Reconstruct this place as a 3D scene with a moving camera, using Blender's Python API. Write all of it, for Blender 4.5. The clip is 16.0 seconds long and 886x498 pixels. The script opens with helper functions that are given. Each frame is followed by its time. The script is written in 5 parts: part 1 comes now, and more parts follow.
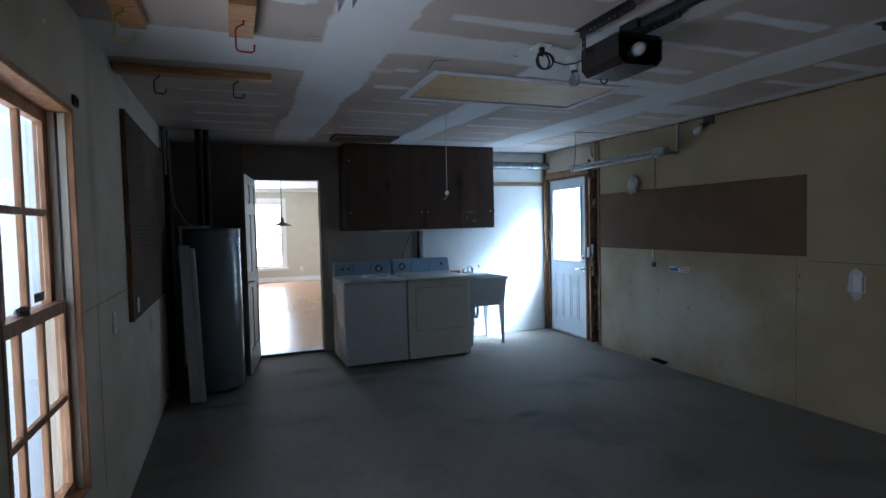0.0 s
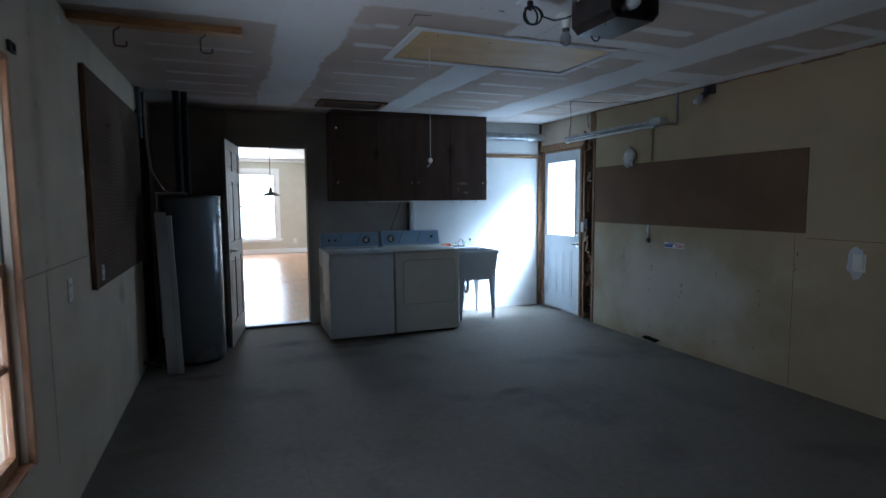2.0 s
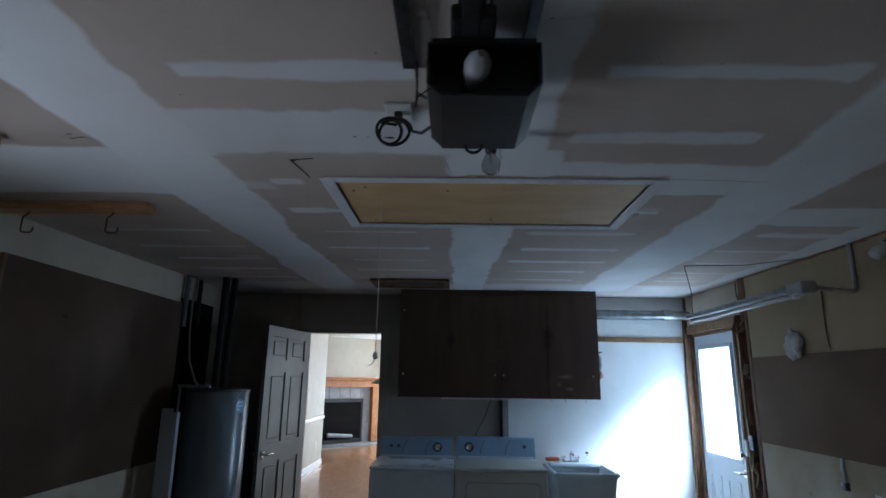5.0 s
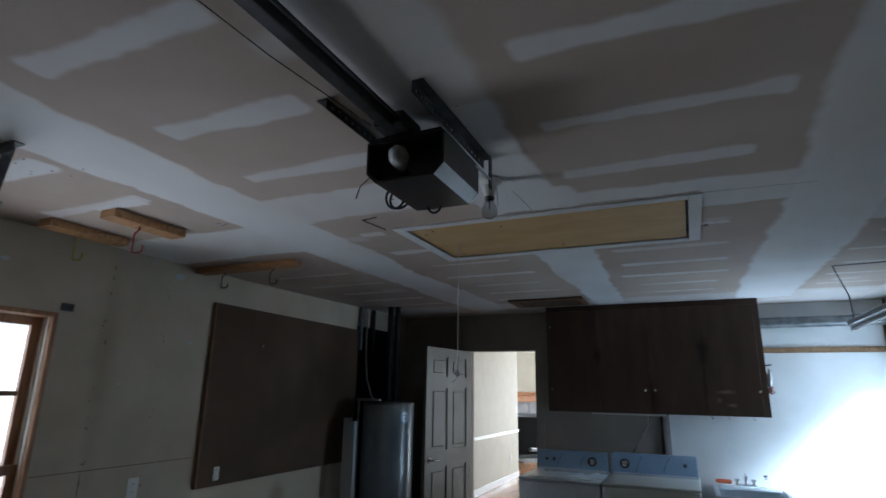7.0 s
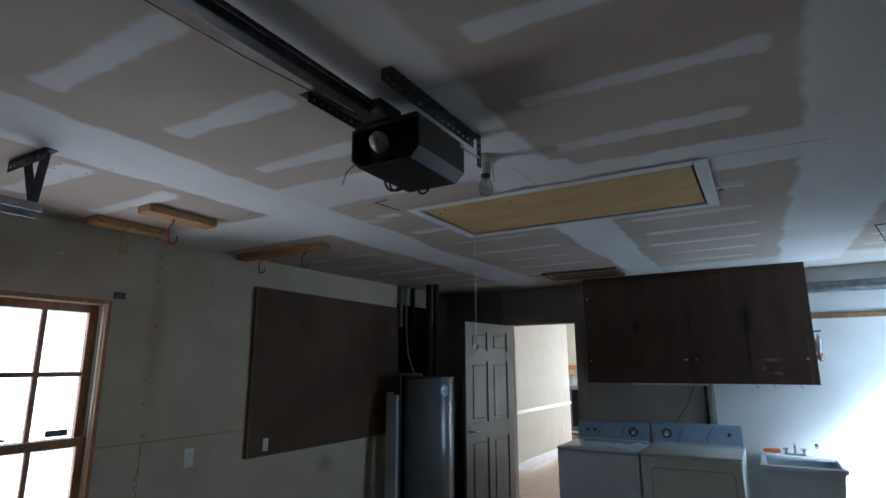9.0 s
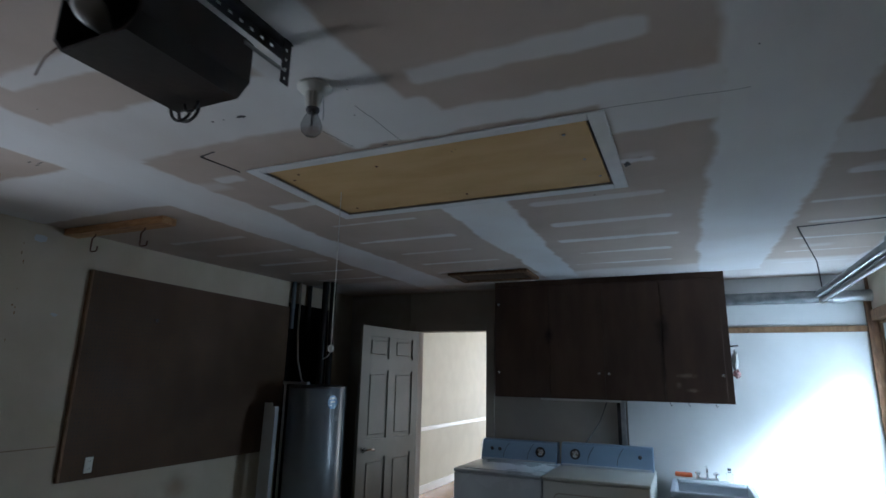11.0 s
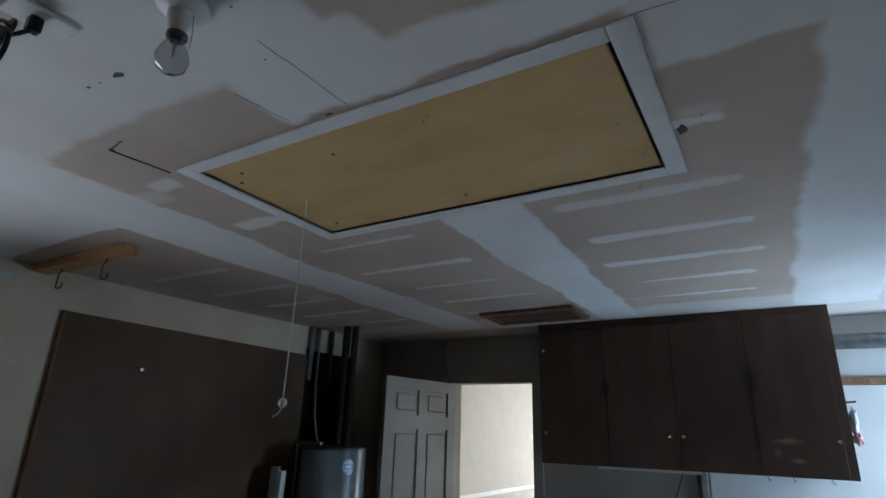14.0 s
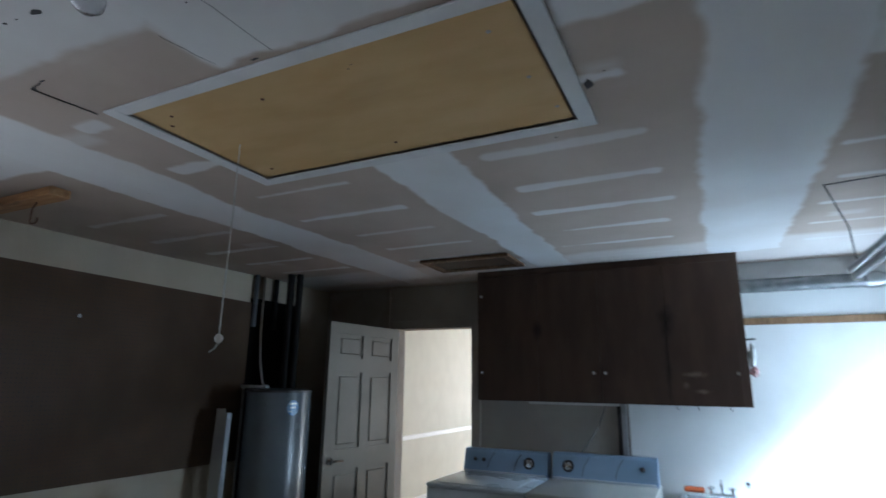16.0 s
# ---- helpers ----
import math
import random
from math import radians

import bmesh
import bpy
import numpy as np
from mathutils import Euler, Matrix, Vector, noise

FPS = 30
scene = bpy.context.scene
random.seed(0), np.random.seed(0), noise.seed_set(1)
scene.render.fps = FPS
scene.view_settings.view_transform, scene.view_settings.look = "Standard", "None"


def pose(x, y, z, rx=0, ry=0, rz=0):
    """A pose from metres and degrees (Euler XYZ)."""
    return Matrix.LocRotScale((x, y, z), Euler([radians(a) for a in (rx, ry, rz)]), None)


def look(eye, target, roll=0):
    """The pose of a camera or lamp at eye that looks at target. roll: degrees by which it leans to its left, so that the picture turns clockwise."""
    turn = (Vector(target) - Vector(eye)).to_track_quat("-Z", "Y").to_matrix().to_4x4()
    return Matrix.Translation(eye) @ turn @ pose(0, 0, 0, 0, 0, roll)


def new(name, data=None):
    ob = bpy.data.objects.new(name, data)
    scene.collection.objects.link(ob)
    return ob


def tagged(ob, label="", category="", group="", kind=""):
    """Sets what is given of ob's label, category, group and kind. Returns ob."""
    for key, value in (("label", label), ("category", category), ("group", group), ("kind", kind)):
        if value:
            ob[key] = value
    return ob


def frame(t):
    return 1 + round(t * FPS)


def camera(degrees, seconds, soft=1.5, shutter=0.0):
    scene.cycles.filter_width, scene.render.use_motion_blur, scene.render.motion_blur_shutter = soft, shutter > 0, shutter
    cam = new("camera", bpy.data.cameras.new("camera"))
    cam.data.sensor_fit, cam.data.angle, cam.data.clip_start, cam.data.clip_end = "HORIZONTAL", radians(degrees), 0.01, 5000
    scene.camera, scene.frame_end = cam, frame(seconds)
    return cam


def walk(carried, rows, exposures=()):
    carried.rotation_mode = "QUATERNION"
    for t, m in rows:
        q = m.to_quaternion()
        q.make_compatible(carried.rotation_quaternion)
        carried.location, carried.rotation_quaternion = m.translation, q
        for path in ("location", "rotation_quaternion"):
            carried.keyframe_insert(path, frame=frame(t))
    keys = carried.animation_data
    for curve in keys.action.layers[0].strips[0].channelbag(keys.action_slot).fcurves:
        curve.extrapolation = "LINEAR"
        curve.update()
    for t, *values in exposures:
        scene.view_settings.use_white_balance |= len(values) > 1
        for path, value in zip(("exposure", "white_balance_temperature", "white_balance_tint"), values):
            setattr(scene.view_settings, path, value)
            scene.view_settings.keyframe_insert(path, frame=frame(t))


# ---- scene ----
cam = camera(78.2, 16.0, 1.5, 0.5)
PATH = [
    (0, (0.271, 0.032, 1.476), (0.992, 1.895, 1.391), -1.35),
    (0.5, (0.283, 0.036, 1.471), (1.007, 1.899, 1.377), -1),
    (1, (0.298, 0.037, 1.468), (1.024, 1.898, 1.363), -0.05),
    (1.5, (0.316, 0.057, 1.462), (1.048, 1.913, 1.339), -0.55),
    (2, (0.433, 0.146, 1.438), (1.154, 2.004, 1.261), -0.45),
    (2.5, (0.605, 0.328, 1.455), (1.26, 2.205, 1.249), 0.8),
    (3, (0.899, 0.44, 1.393), (1.383, 2.369, 1.184), 0.55),
    (3.5, (1.204, 0.645, 1.429), (1.58, 2.605, 1.292), 0.1),
    (4, (1.505, 0.905, 1.5), (1.861, 2.87, 1.6), 0.6),
    (4.5, (1.764, 0.989, 1.55), (1.869, 2.957, 1.891), -0.55),
    (5, (2.014, 1.011, 1.601), (1.971, 2.956, 2.066), 0.9),
    (7.5, (2.893, 0.767, 1.612), (1.989, 2.483, 2.101), 0.7),
    (8, (2.956, 0.793, 1.614), (2.013, 2.498, 2.068), 0.8),
    (8.5, (2.985, 0.806, 1.604), (2.023, 2.503, 2.044), 0.3),
    (9, (3.015, 0.828, 1.601), (2.033, 2.519, 2.02), -0.2),
    (9.5, (3.063, 0.889, 1.59), (2.114, 2.605, 1.986), 0.6),
    (10, (3.086, 1.068, 1.566), (2.32, 2.874, 1.957), 1.2),
    (12.5, (3.055, 2.07, 1.628), (2.118, 3.736, 2.218), 2.3),
    (13, (3.045, 2.155, 1.631), (2.069, 3.786, 2.253), 2.9),
    (13.5, (3.043, 2.193, 1.634), (2.059, 3.816, 2.264), 2.2),
    (14, (3.039, 2.215, 1.626), (2.055, 3.835, 2.263), 1.9),
    (14.5, (3.058, 2.229, 1.617), (2.068, 3.85, 2.244), 1.1),
    (15, (3.074, 2.233, 1.61), (2.072, 3.856, 2.212), 1.4),
    (15.5, (3.101, 2.237, 1.59), (2.112, 3.891, 2.125), 2.1),
    (16, (3.167, 2.168, 1.563), (2.313, 3.913, 2.041), 0.8),
]
# the clip's own exposure drifts up as the bright openings leave the picture
EXPOSURES = [(t, e, 5090.0 if t < 6 else 5400.0, 7.5) for t, e in ((0, -0.1), (2, -0.12), (3.5, -0.3), (4.5, -0.28), (5, -0.2), (7.5, 0.1), (9, 0.15), (10, 0.05), (12.5, 0.05), (14, 0.4), (15, 0.5), (16, 0.5))]
walk(cam, [(t, look(eye, target, roll)) for t, eye, target, roll in PATH], EXPOSURES)

# ---- light ----
world = bpy.data.worlds.new("sky")
scene.world = world
world.use_nodes = True
wn = world.node_tree.nodes
sky = wn.new("ShaderNodeTexSky")
sky.sky_type, sky.sun_disc = "NISHITA", False
SUN_DIR = Vector((-1.0, 0.62, -1.28)).normalized()      # the way the sunlight travels
sky.sun_elevation = math.asin(-SUN_DIR.z)
sky.sun_rotation = math.atan2(-SUN_DIR.x, -SUN_DIR.y)
wn["Background"].inputs["Strength"].default_value = 0.12
world.node_tree.links.new(sky.outputs[0], wn["Background"].inputs["Color"])

sun = new("sun", bpy.data.lights.new("sun", "SUN"))
sun.data.energy, sun.data.angle, sun.data.color = 5.0, radians(4.0), (1.0, 0.95, 0.88)
sun.matrix_world = look((9, -3, 9), Vector((9, -3, 9)) + SUN_DIR)


def window_lamp(name, centre, toward, w, h, power, color=(0.86, 0.93, 1.0), spread=180.0):
    """An area lamp in a window's opening, for the sky's light."""
    d = bpy.data.lights.new(name, "AREA")
    d.shape, d.size, d.size_y, d.energy, d.color, d.spread = "RECTANGLE", w, h, power, color, radians(spread)
    ob = new(name, d)
    ob.matrix_world = look(centre, Vector(centre) + Vector(toward))
    return ob


window_lamp("window_light", (-0.445, 2.217, 1.208), (1, 0, 0), 0.84, 1.55, 11, (0.96, 0.97, 1.0), 158)
window_lamp("window_ground_light", (-0.95, 2.217, 0.65), (1, 0, 0.85), 1.0, 1.0, 11, (1.0, 0.91, 0.80))      # bounced up by the bright ground outside
window_lamp("door_light", (4.469, 6.1825, 1.4525), (-1, 0, 0), 0.605, 0.935, 12, (0.76, 0.90, 1.0))
window_lamp("door_sky_light", (4.84, 5.96, 1.98), (-1, 0.62, -1.28), 0.75, 0.95, 56, (0.82, 0.93, 1.0), 44)    # the bright sky round the sun
window_lamp("living_window_light", (1.085, 15.92, 1.3), (0, -1, 0), 1.0, 1.75, 160, (1.0, 0.985, 0.95))
window_lamp("side_window_light", (4.9, 12.0, 1.4), (-1, 0, 0), 2.2, 1.6, 120, (1.0, 0.985, 0.94))

# ---- materials ----


def mat(name, col, col2=None, scale=6.0, rough=0.6, metal=0.0, bump=0.1, bscale=60.0, stain=None, stain_scale=1.5, stain_amt=0.5,
        rvar=0.1, stretch=(1, 1, 1), spec=0.5, detail=6.0):
    """A plain surface: two colours mixed by noise, larger stains of a third, fine relief."""
    m = bpy.data.materials.new(name)
    m.use_nodes = True
    n, l = m.node_tree.nodes, m.node_tree.links
    b = n["Principled BSDF"]
    b.inputs["Metallic"].default_value = metal
    b.inputs["Specular IOR Level"].default_value = spec
    tc, mp = n.new("ShaderNodeTexCoord"), n.new("ShaderNodeMapping")
    mp.inputs["Scale"].default_value = stretch
    l.new(tc.outputs["Object"], mp.inputs["Vector"])

    def tex(s, d=detail):
        t = n.new("ShaderNodeTexNoise")
        t.inputs["Scale"].default_value, t.inputs["Detail"].default_value = s, d
        l.new(mp.outputs[0], t.inputs["Vector"])
        return t

    def ramp(src, a, c):
        r = n.new("ShaderNodeMapRange")
        r.inputs["From Min"].default_value, r.inputs["From Max"].default_value = a, c
        r.interpolation_type = "SMOOTHSTEP"
        l.new(src, r.inputs["Value"])
        return r.outputs["Result"]

    def mix(fac, a, c):
        x = n.new("ShaderNodeMix")
        x.data_type = "RGBA"
        l.new(fac, x.inputs["Factor"])
        for sock, v in ((x.inputs["A"], a), (x.inputs["B"], c)):
            if isinstance(v, tuple):
                sock.default_value = (*v, 1)
            else:
                l.new(v, sock)
        return x.outputs["Result"]

    t1 = tex(scale)
    out = mix(ramp(t1.outputs["Fac"], 0.3, 0.7), col, col2 or tuple(c * 0.8 for c in col))
    if stain:
        t2 = tex(stain_scale)
        f = n.new("ShaderNodeMath")
        f.operation = "MULTIPLY"
        l.new(ramp(t2.outputs["Fac"], 0.5, 0.72), f.inputs[0])
        f.inputs[1].default_value = stain_amt
        out = mix(f.outputs[0], out, stain)
    l.new(out, b.inputs["Base Color"])
    r = n.new("ShaderNodeMapRange")
    r.inputs["To Min"].default_value, r.inputs["To Max"].default_value = max(0.02, rough - rvar), min(1, rough + rvar)
    l.new(t1.outputs["Fac"], r.inputs["Value"])
    l.new(r.outputs["Result"], b.inputs["Roughness"])
    if bump > 0:
        t3, bp = tex(bscale, 3.0), n.new("ShaderNodeBump")
        bp.inputs["Strength"].default_value, bp.inputs["Distance"].default_value = bump, 0.01
        l.new(t3.outputs["Fac"], bp.inputs["Height"])
        l.new(bp.outputs[0], b.inputs["Normal"])
    return m


def add_blotch(m, centre, radii, color, amount, nscale=14.0):
    """A soft greasy stain or patch of colour with a ragged rim at a place in the material's own metres."""
    n, l = m.node_tree.nodes, m.node_tree.links
    bsdf = n["Principled BSDF"]
    base = bsdf.inputs["Base Color"].links[0].from_socket
    tc, mp, ln, nz, ad, mr, mx = (n.new("ShaderNode" + k) for k in ("TexCoord", "Mapping", "VectorMath", "TexNoise", "Math", "MapRange", "Mix"))
    mp.vector_type = "TEXTURE"
    mp.inputs["Location"].default_value, mp.inputs["Scale"].default_value = centre, radii
    l.new(tc.outputs["Object"], mp.inputs["Vector"])
    ln.operation = "LENGTH"
    l.new(mp.outputs[0], ln.inputs[0])
    nz.inputs["Scale"].default_value, nz.inputs["Detail"].default_value = nscale, 5.0
    l.new(tc.outputs["Object"], nz.inputs["Vector"])
    ad.operation = "ADD"
    l.new(ln.outputs["Value"], ad.inputs[0])
    l.new(nz.outputs["Fac"], ad.inputs[1])
    mr.inputs["From Min"].default_value, mr.inputs["From Max"].default_value = 0.55, 1.5
    mr.inputs["To Min"].default_value, mr.inputs["To Max"].default_value = amount, 0.0
    mr.interpolation_type = "SMOOTHSTEP"
    l.new(ad.outputs[0], mr.inputs["Value"])
    mx.data_type = "RGBA"
    l.new(mr.outputs["Result"], mx.inputs["Factor"])
    l.new(base, mx.inputs["A"])
    mx.inputs["B"].default_value = (*color, 1)
    l.new(mx.outputs["Result"], bsdf.inputs["Base Color"])


def glass_mat(name, rough=0.0, tint=(0.97, 0.99, 1.0)):
    m = bpy.data.materials.new(name)
    m.use_nodes = True
    n, l = m.node_tree.nodes, m.node_tree.links
    b = n["Principled BSDF"]
    b.inputs["Base Color"].default_value = (*tint, 1)
    b.inputs["Roughness"].default_value = rough
    b.inputs["Transmission Weight"].default_value = 1.0
    b.inputs["IOR"].default_value = 1.45
    return m


M = dict(
    drywall=mat("old_drywall", (0.53, 0.465, 0.37), (0.48, 0.415, 0.32), 3.0, 0.88, 0, 0.08, 90, (0.33, 0.28, 0.21), 1.1, 0.5, spec=0.25),
    drywall_tan=mat("yellowed_drywall", (0.345, 0.275, 0.165), (0.30, 0.235, 0.135), 2.0, 0.85, 0, 0.08, 90, (0.34, 0.26, 0.145), 0.9, 0.65),
    raw_drywall=mat("raw_grey_drywall", (0.41, 0.375, 0.33), (0.355, 0.32, 0.28), 2.5, 0.85, 0, 0.06, 90, (0.25, 0.23, 0.2), 1.0, 0.5),
    white_wall=mat("white_painted_wall", (0.77, 0.785, 0.78), (0.72, 0.735, 0.73), 4.0, 0.6, 0, 0.1, 70, (0.5, 0.5, 0.48), 1.3, 0.25),
    house_wall=mat("beige_wall_paint", (0.545, 0.52, 0.42), (0.515, 0.49, 0.395), 5.0, 0.7, 0, 0.05, 120),
    cream_track=mat("cream_vinyl", (0.66, 0.60, 0.48), (0.60, 0.53, 0.41), 6.0, 0.45, 0, 0.03, 80),
    panel=mat("light_brown_hardboard", (0.142, 0.090, 0.050), (0.120, 0.075, 0.042), 3.0, 0.8, 0, 0.05, 120, (0.10, 0.064, 0.04), 1.0, 0.5, spec=0.2),
    compound=mat("painted_joint_compound", (0.76, 0.77, 0.78), (0.69, 0.70, 0.71), 7.0, 0.8, 0, 0.08, 60, (0.58, 0.56, 0.53), 2.0, 0.4),
    dim_board=mat("brown_grey_board", (0.36, 0.325, 0.28), (0.31, 0.275, 0.235), 3.0, 0.85, 0, 0.05, 90, (0.15, 0.125, 0.10), 1.2, 0.5, spec=0.2),
    white_trim=mat("white_trim_paint", (0.80, 0.80, 0.78), (0.76, 0.76, 0.73), 6.0, 0.35, 0, 0.03, 80),
    concrete=mat("concrete_floor", (0.172, 0.156, 0.132), (0.153, 0.139, 0.117), 22.0, 0.82, 0, 0.3, 160, (0.085, 0.077, 0.067), 1.3, 0.8, rvar=0.12, detail=10.0),
    wood=mat("bare_pine", (0.50, 0.28, 0.12), (0.38, 0.19, 0.07), 4.0, 0.6, 0, 0.1, 40, (0.22, 0.10, 0.04), 3.0, 0.6, stretch=(2, 12, 12)),
    weathered=mat("weathered_pine", (0.30, 0.18, 0.095), (0.21, 0.12, 0.06), 6.0, 0.75, 0, 0.2, 40, (0.10, 0.055, 0.03), 5.0, 0.7, stretch=(6, 6, 1.5)),
    window_wood=mat("stained_window_wood", (0.42, 0.22, 0.10), (0.30, 0.14, 0.06), 5.0, 0.5, 0, 0.1, 40, (0.15, 0.07, 0.03), 3.0, 0.5, stretch=(8, 8, 1.5)),
    dirty_wood=mat("rough_dark_lumber", (0.22, 0.12, 0.06), (0.10, 0.055, 0.03), 5.0, 0.85, 0, 0.3, 50, (0.30, 0.20, 0.12), 6.0, 0.5, stretch=(8, 8, 1.5)),
    cabinet=mat("dark_brown_plywood", (0.082, 0.049, 0.034), (0.068, 0.040, 0.028), 3.0, 0.7, 0, 0.05, 60, (0.046, 0.027, 0.019), 1.1, 0.5, stretch=(3, 3, 0.8), spec=0.25),
    pegboard=mat("brown_hardboard", (0.100, 0.064, 0.041), (0.086, 0.054, 0.034), 3.0, 0.85, 0, 0.05, 120, (0.050, 0.031, 0.018), 1.0, 0.5, spec=0.2),
    appliance=mat("white_enamel", (0.64, 0.69, 0.74), (0.60, 0.65, 0.70), 2.0, 0.28, 0, 0.02, 30, (0.45, 0.44, 0.42), 2.0, 0.15),
    cream_enamel=mat("cream_enamel", (0.60, 0.61, 0.57), (0.56, 0.57, 0.53), 2.0, 0.32, 0, 0.02, 30, (0.45, 0.44, 0.40), 2.0, 0.2),
    console=mat("blue_grey_console", (0.29, 0.41, 0.57), (0.25, 0.36, 0.51), 3.0, 0.35, 0, 0.02, 30),
    dark_plastic=mat("dark_plastic", (0.03, 0.03, 0.035), (0.045, 0.045, 0.05), 6.0, 0.4, 0, 0.05, 90),
    black=mat("black_plastic", (0.010, 0.010, 0.012), (0.016, 0.016, 0.018), 6.0, 0.35, 0, 0.03, 90),
    heater=mat("grey_heater_jacket", (0.150, 0.172, 0.195), (0.132, 0.152, 0.172), 2.0, 0.25, 0.0, 0.02, 30, (0.085, 0.085, 0.09), 1.5, 0.3),
    chrome=mat("chrome", (0.75, 0.75, 0.76), (0.7, 0.7, 0.7), 4.0, 0.15, 1.0, 0.0),
    galv=mat("galvanised_steel", (0.50, 0.51, 0.52), (0.38, 0.39, 0.40), 14.0, 0.38, 0.9, 0.05, 60),
    dark_steel=mat("dark_steel", (0.10, 0.10, 0.11), (0.06, 0.055, 0.05), 14.0, 0.5, 0.8, 0.1, 60),
    black_pipe=mat("black_vent_pipe", (0.014, 0.013, 0.012), (0.022, 0.020, 0.019), 8.0, 0.65, 0.0, 0.05, 60, spec=0.2),
    sink=mat("grey_utility_sink", (0.50, 0.53, 0.56), (0.45, 0.48, 0.51), 3.0, 0.4, 0, 0.03, 60),
    # cream paint, darkened so the colour holds the shade on the open leaf
    door_paint=mat("shaded_cream_door_paint", (0.185, 0.168, 0.135), (0.165, 0.149, 0.117), 3.0, 0.5, 0, 0.04, 60, (0.30, 0.275, 0.225), 2.0, 0.3),
    ext_door=mat("white_steel_door", (0.66, 0.72, 0.78), (0.62, 0.68, 0.74), 3.0, 0.4, 0, 0.03, 60, (0.45, 0.45, 0.45), 2.0, 0.25),
    ply=mat("new_plywood", (0.60, 0.41, 0.19), (0.55, 0.36, 0.155), 2.5, 0.65, 0, 0.06, 50, (0.48, 0.30, 0.12), 1.2, 0.5, stretch=(1.2, 3.5, 3.5)),
    hardwood=mat("oak_floor", (0.40, 0.22, 0.11), (0.32, 0.165, 0.08), 3.0, 0.22, 0, 0.04, 40, (0.25, 0.12, 0.06), 2.0, 0.4, stretch=(12, 1.2, 1), rvar=0.06),
    mantel=mat("oak_mantel", (0.45, 0.21, 0.07), (0.36, 0.15, 0.05), 4.0, 0.4, 0, 0.05, 40, stretch=(3, 3, 3)),
    slate=mat("grey_tile", (0.26, 0.27, 0.28), (0.20, 0.21, 0.22), 7.0, 0.4, 0, 0.08, 40, (0.34, 0.34, 0.34), 3.0, 0.5),
    # firebox soot; on the board behind the heater this black is painted shade
    soot_and_shade=mat("soot_and_shade_black", (0.004, 0.0036, 0.0032), (0.007, 0.006, 0.0055), 6.0, 0.9, 0, 0.2, 30, spec=0.1),
    rope=mat("white_cord", (0.66, 0.66, 0.63), None, 40, 0.8, 0, 0.2, 200),
    plate=mat("white_plastic", (0.72, 0.72, 0.69), (0.66, 0.66, 0.62), 6.0, 0.4, 0, 0.02, 60),
    red=mat("red_dipped_steel", (0.36, 0.03, 0.03), None, 6, 0.45, 0, 0.03, 60),
    yellow=mat("yellow_dipped_steel", (0.42, 0.32, 0.04), None, 6, 0.45, 0, 0.03, 60),
    rust=mat("rusty_brown_steel", (0.14, 0.06, 0.035), None, 12, 0.6, 0.3, 0.1, 60),
    orange=mat("orange_plastic", (0.62, 0.13, 0.04), None, 6, 0.45, 0, 0.03, 60),
    bulb=mat("frosted_bulb", (0.50, 0.51, 0.52), (0.46, 0.47, 0.48), 6, 0.06, 0, 0.0, rvar=0.03),
    ground=mat("lawn_ground", (0.10, 0.12, 0.05), (0.13, 0.12, 0.07), 3, 0.9, 0, 0.2, 10),
    glass=glass_mat("clear_glass"),
    bulb_glass=glass_mat("dusty_bulb_glass", 0.12, (0.80, 0.81, 0.82)),
)

# greasy hand marks at the cabinet door edges, oil on the floor, rust-brown water marks and one pale patch on the walls
add_blotch(M["cabinet"], (0.47, -0.2, 0.56), (0.07, 0.3, 0.16), (0.018, 0.011, 0.009), 0.9)
add_blotch(M["cabinet"], (0.46, -0.2, 0.30), (0.025, 0.3, 0.45), (0.025, 0.016, 0.012), 0.7)
add_blotch(M["cabinet"], (-0.44, -0.2, 0.52), (0.05, 0.3, 0.10), (0.022, 0.014, 0.011), 0.8)
add_blotch(M["cabinet"], (0.62, -0.2, 0.20), (0.10, 0.3, 0.025), (0.22, 0.17, 0.13), 0.7, 40)
add_blotch(M["cabinet"], (0.66, -0.2, 0.09), (0.06, 0.3, 0.02), (0.22, 0.17, 0.13), 0.7, 40)
add_blotch(M["cabinet"], (0.56, -0.2, 0.13), (0.03, 0.3, 0.03), (0.20, 0.15, 0.12), 0.6, 40)
for c_, r_, a_ in (((0.97, 5.78, 0), (0.32, 0.20, 1), 0.7), ((2.35, 3.7, 0), (0.16, 0.10, 1), 0.5), ((1.2, 5.2, 0), (0.7, 0.25, 1), 0.35), ((0.1, 4.95, 0), (0.3, 0.1, 1), 0.55), ((-0.1, 4.2, 0), (0.35, 0.9, 1), 0.35), ((1.6, 5.45, 0), (0.5, 0.12, 1), 0.5)):
    add_blotch(M["concrete"], c_, r_, (0.035, 0.032, 0.029), min(1.0, a_ * 1.3), 5.0)
    add_blotch(M["concrete"], (c_[0] + 1.9, c_[1] - 2.3, 0), (r_[1] * 1.6, r_[0] * 1.2, 1), (0.085, 0.075, 0.062), a_ * 0.7, 9.0)
add_blotch(M["drywall_tan"], (4.33, 4.4, 0.03), (1, 0.35, 0.07), (0.16, 0.11, 0.06), 0.8, 9.0)
add_blotch(M["drywall_tan"], (4.33, 3.0, 2.2), (1, 1.3, 0.35), (0.40, 0.30, 0.17), 0.5, 2.5)
# wide whiter patch on the lower wall, below the hardboard panel
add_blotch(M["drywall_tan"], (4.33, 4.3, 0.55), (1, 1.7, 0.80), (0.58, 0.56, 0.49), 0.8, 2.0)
add_blotch(M["drywall"], (-0.31, 2.0, 2.2), (1, 0.9, 0.25), (0.30, 0.25, 0.17), 0.6, 2.5)
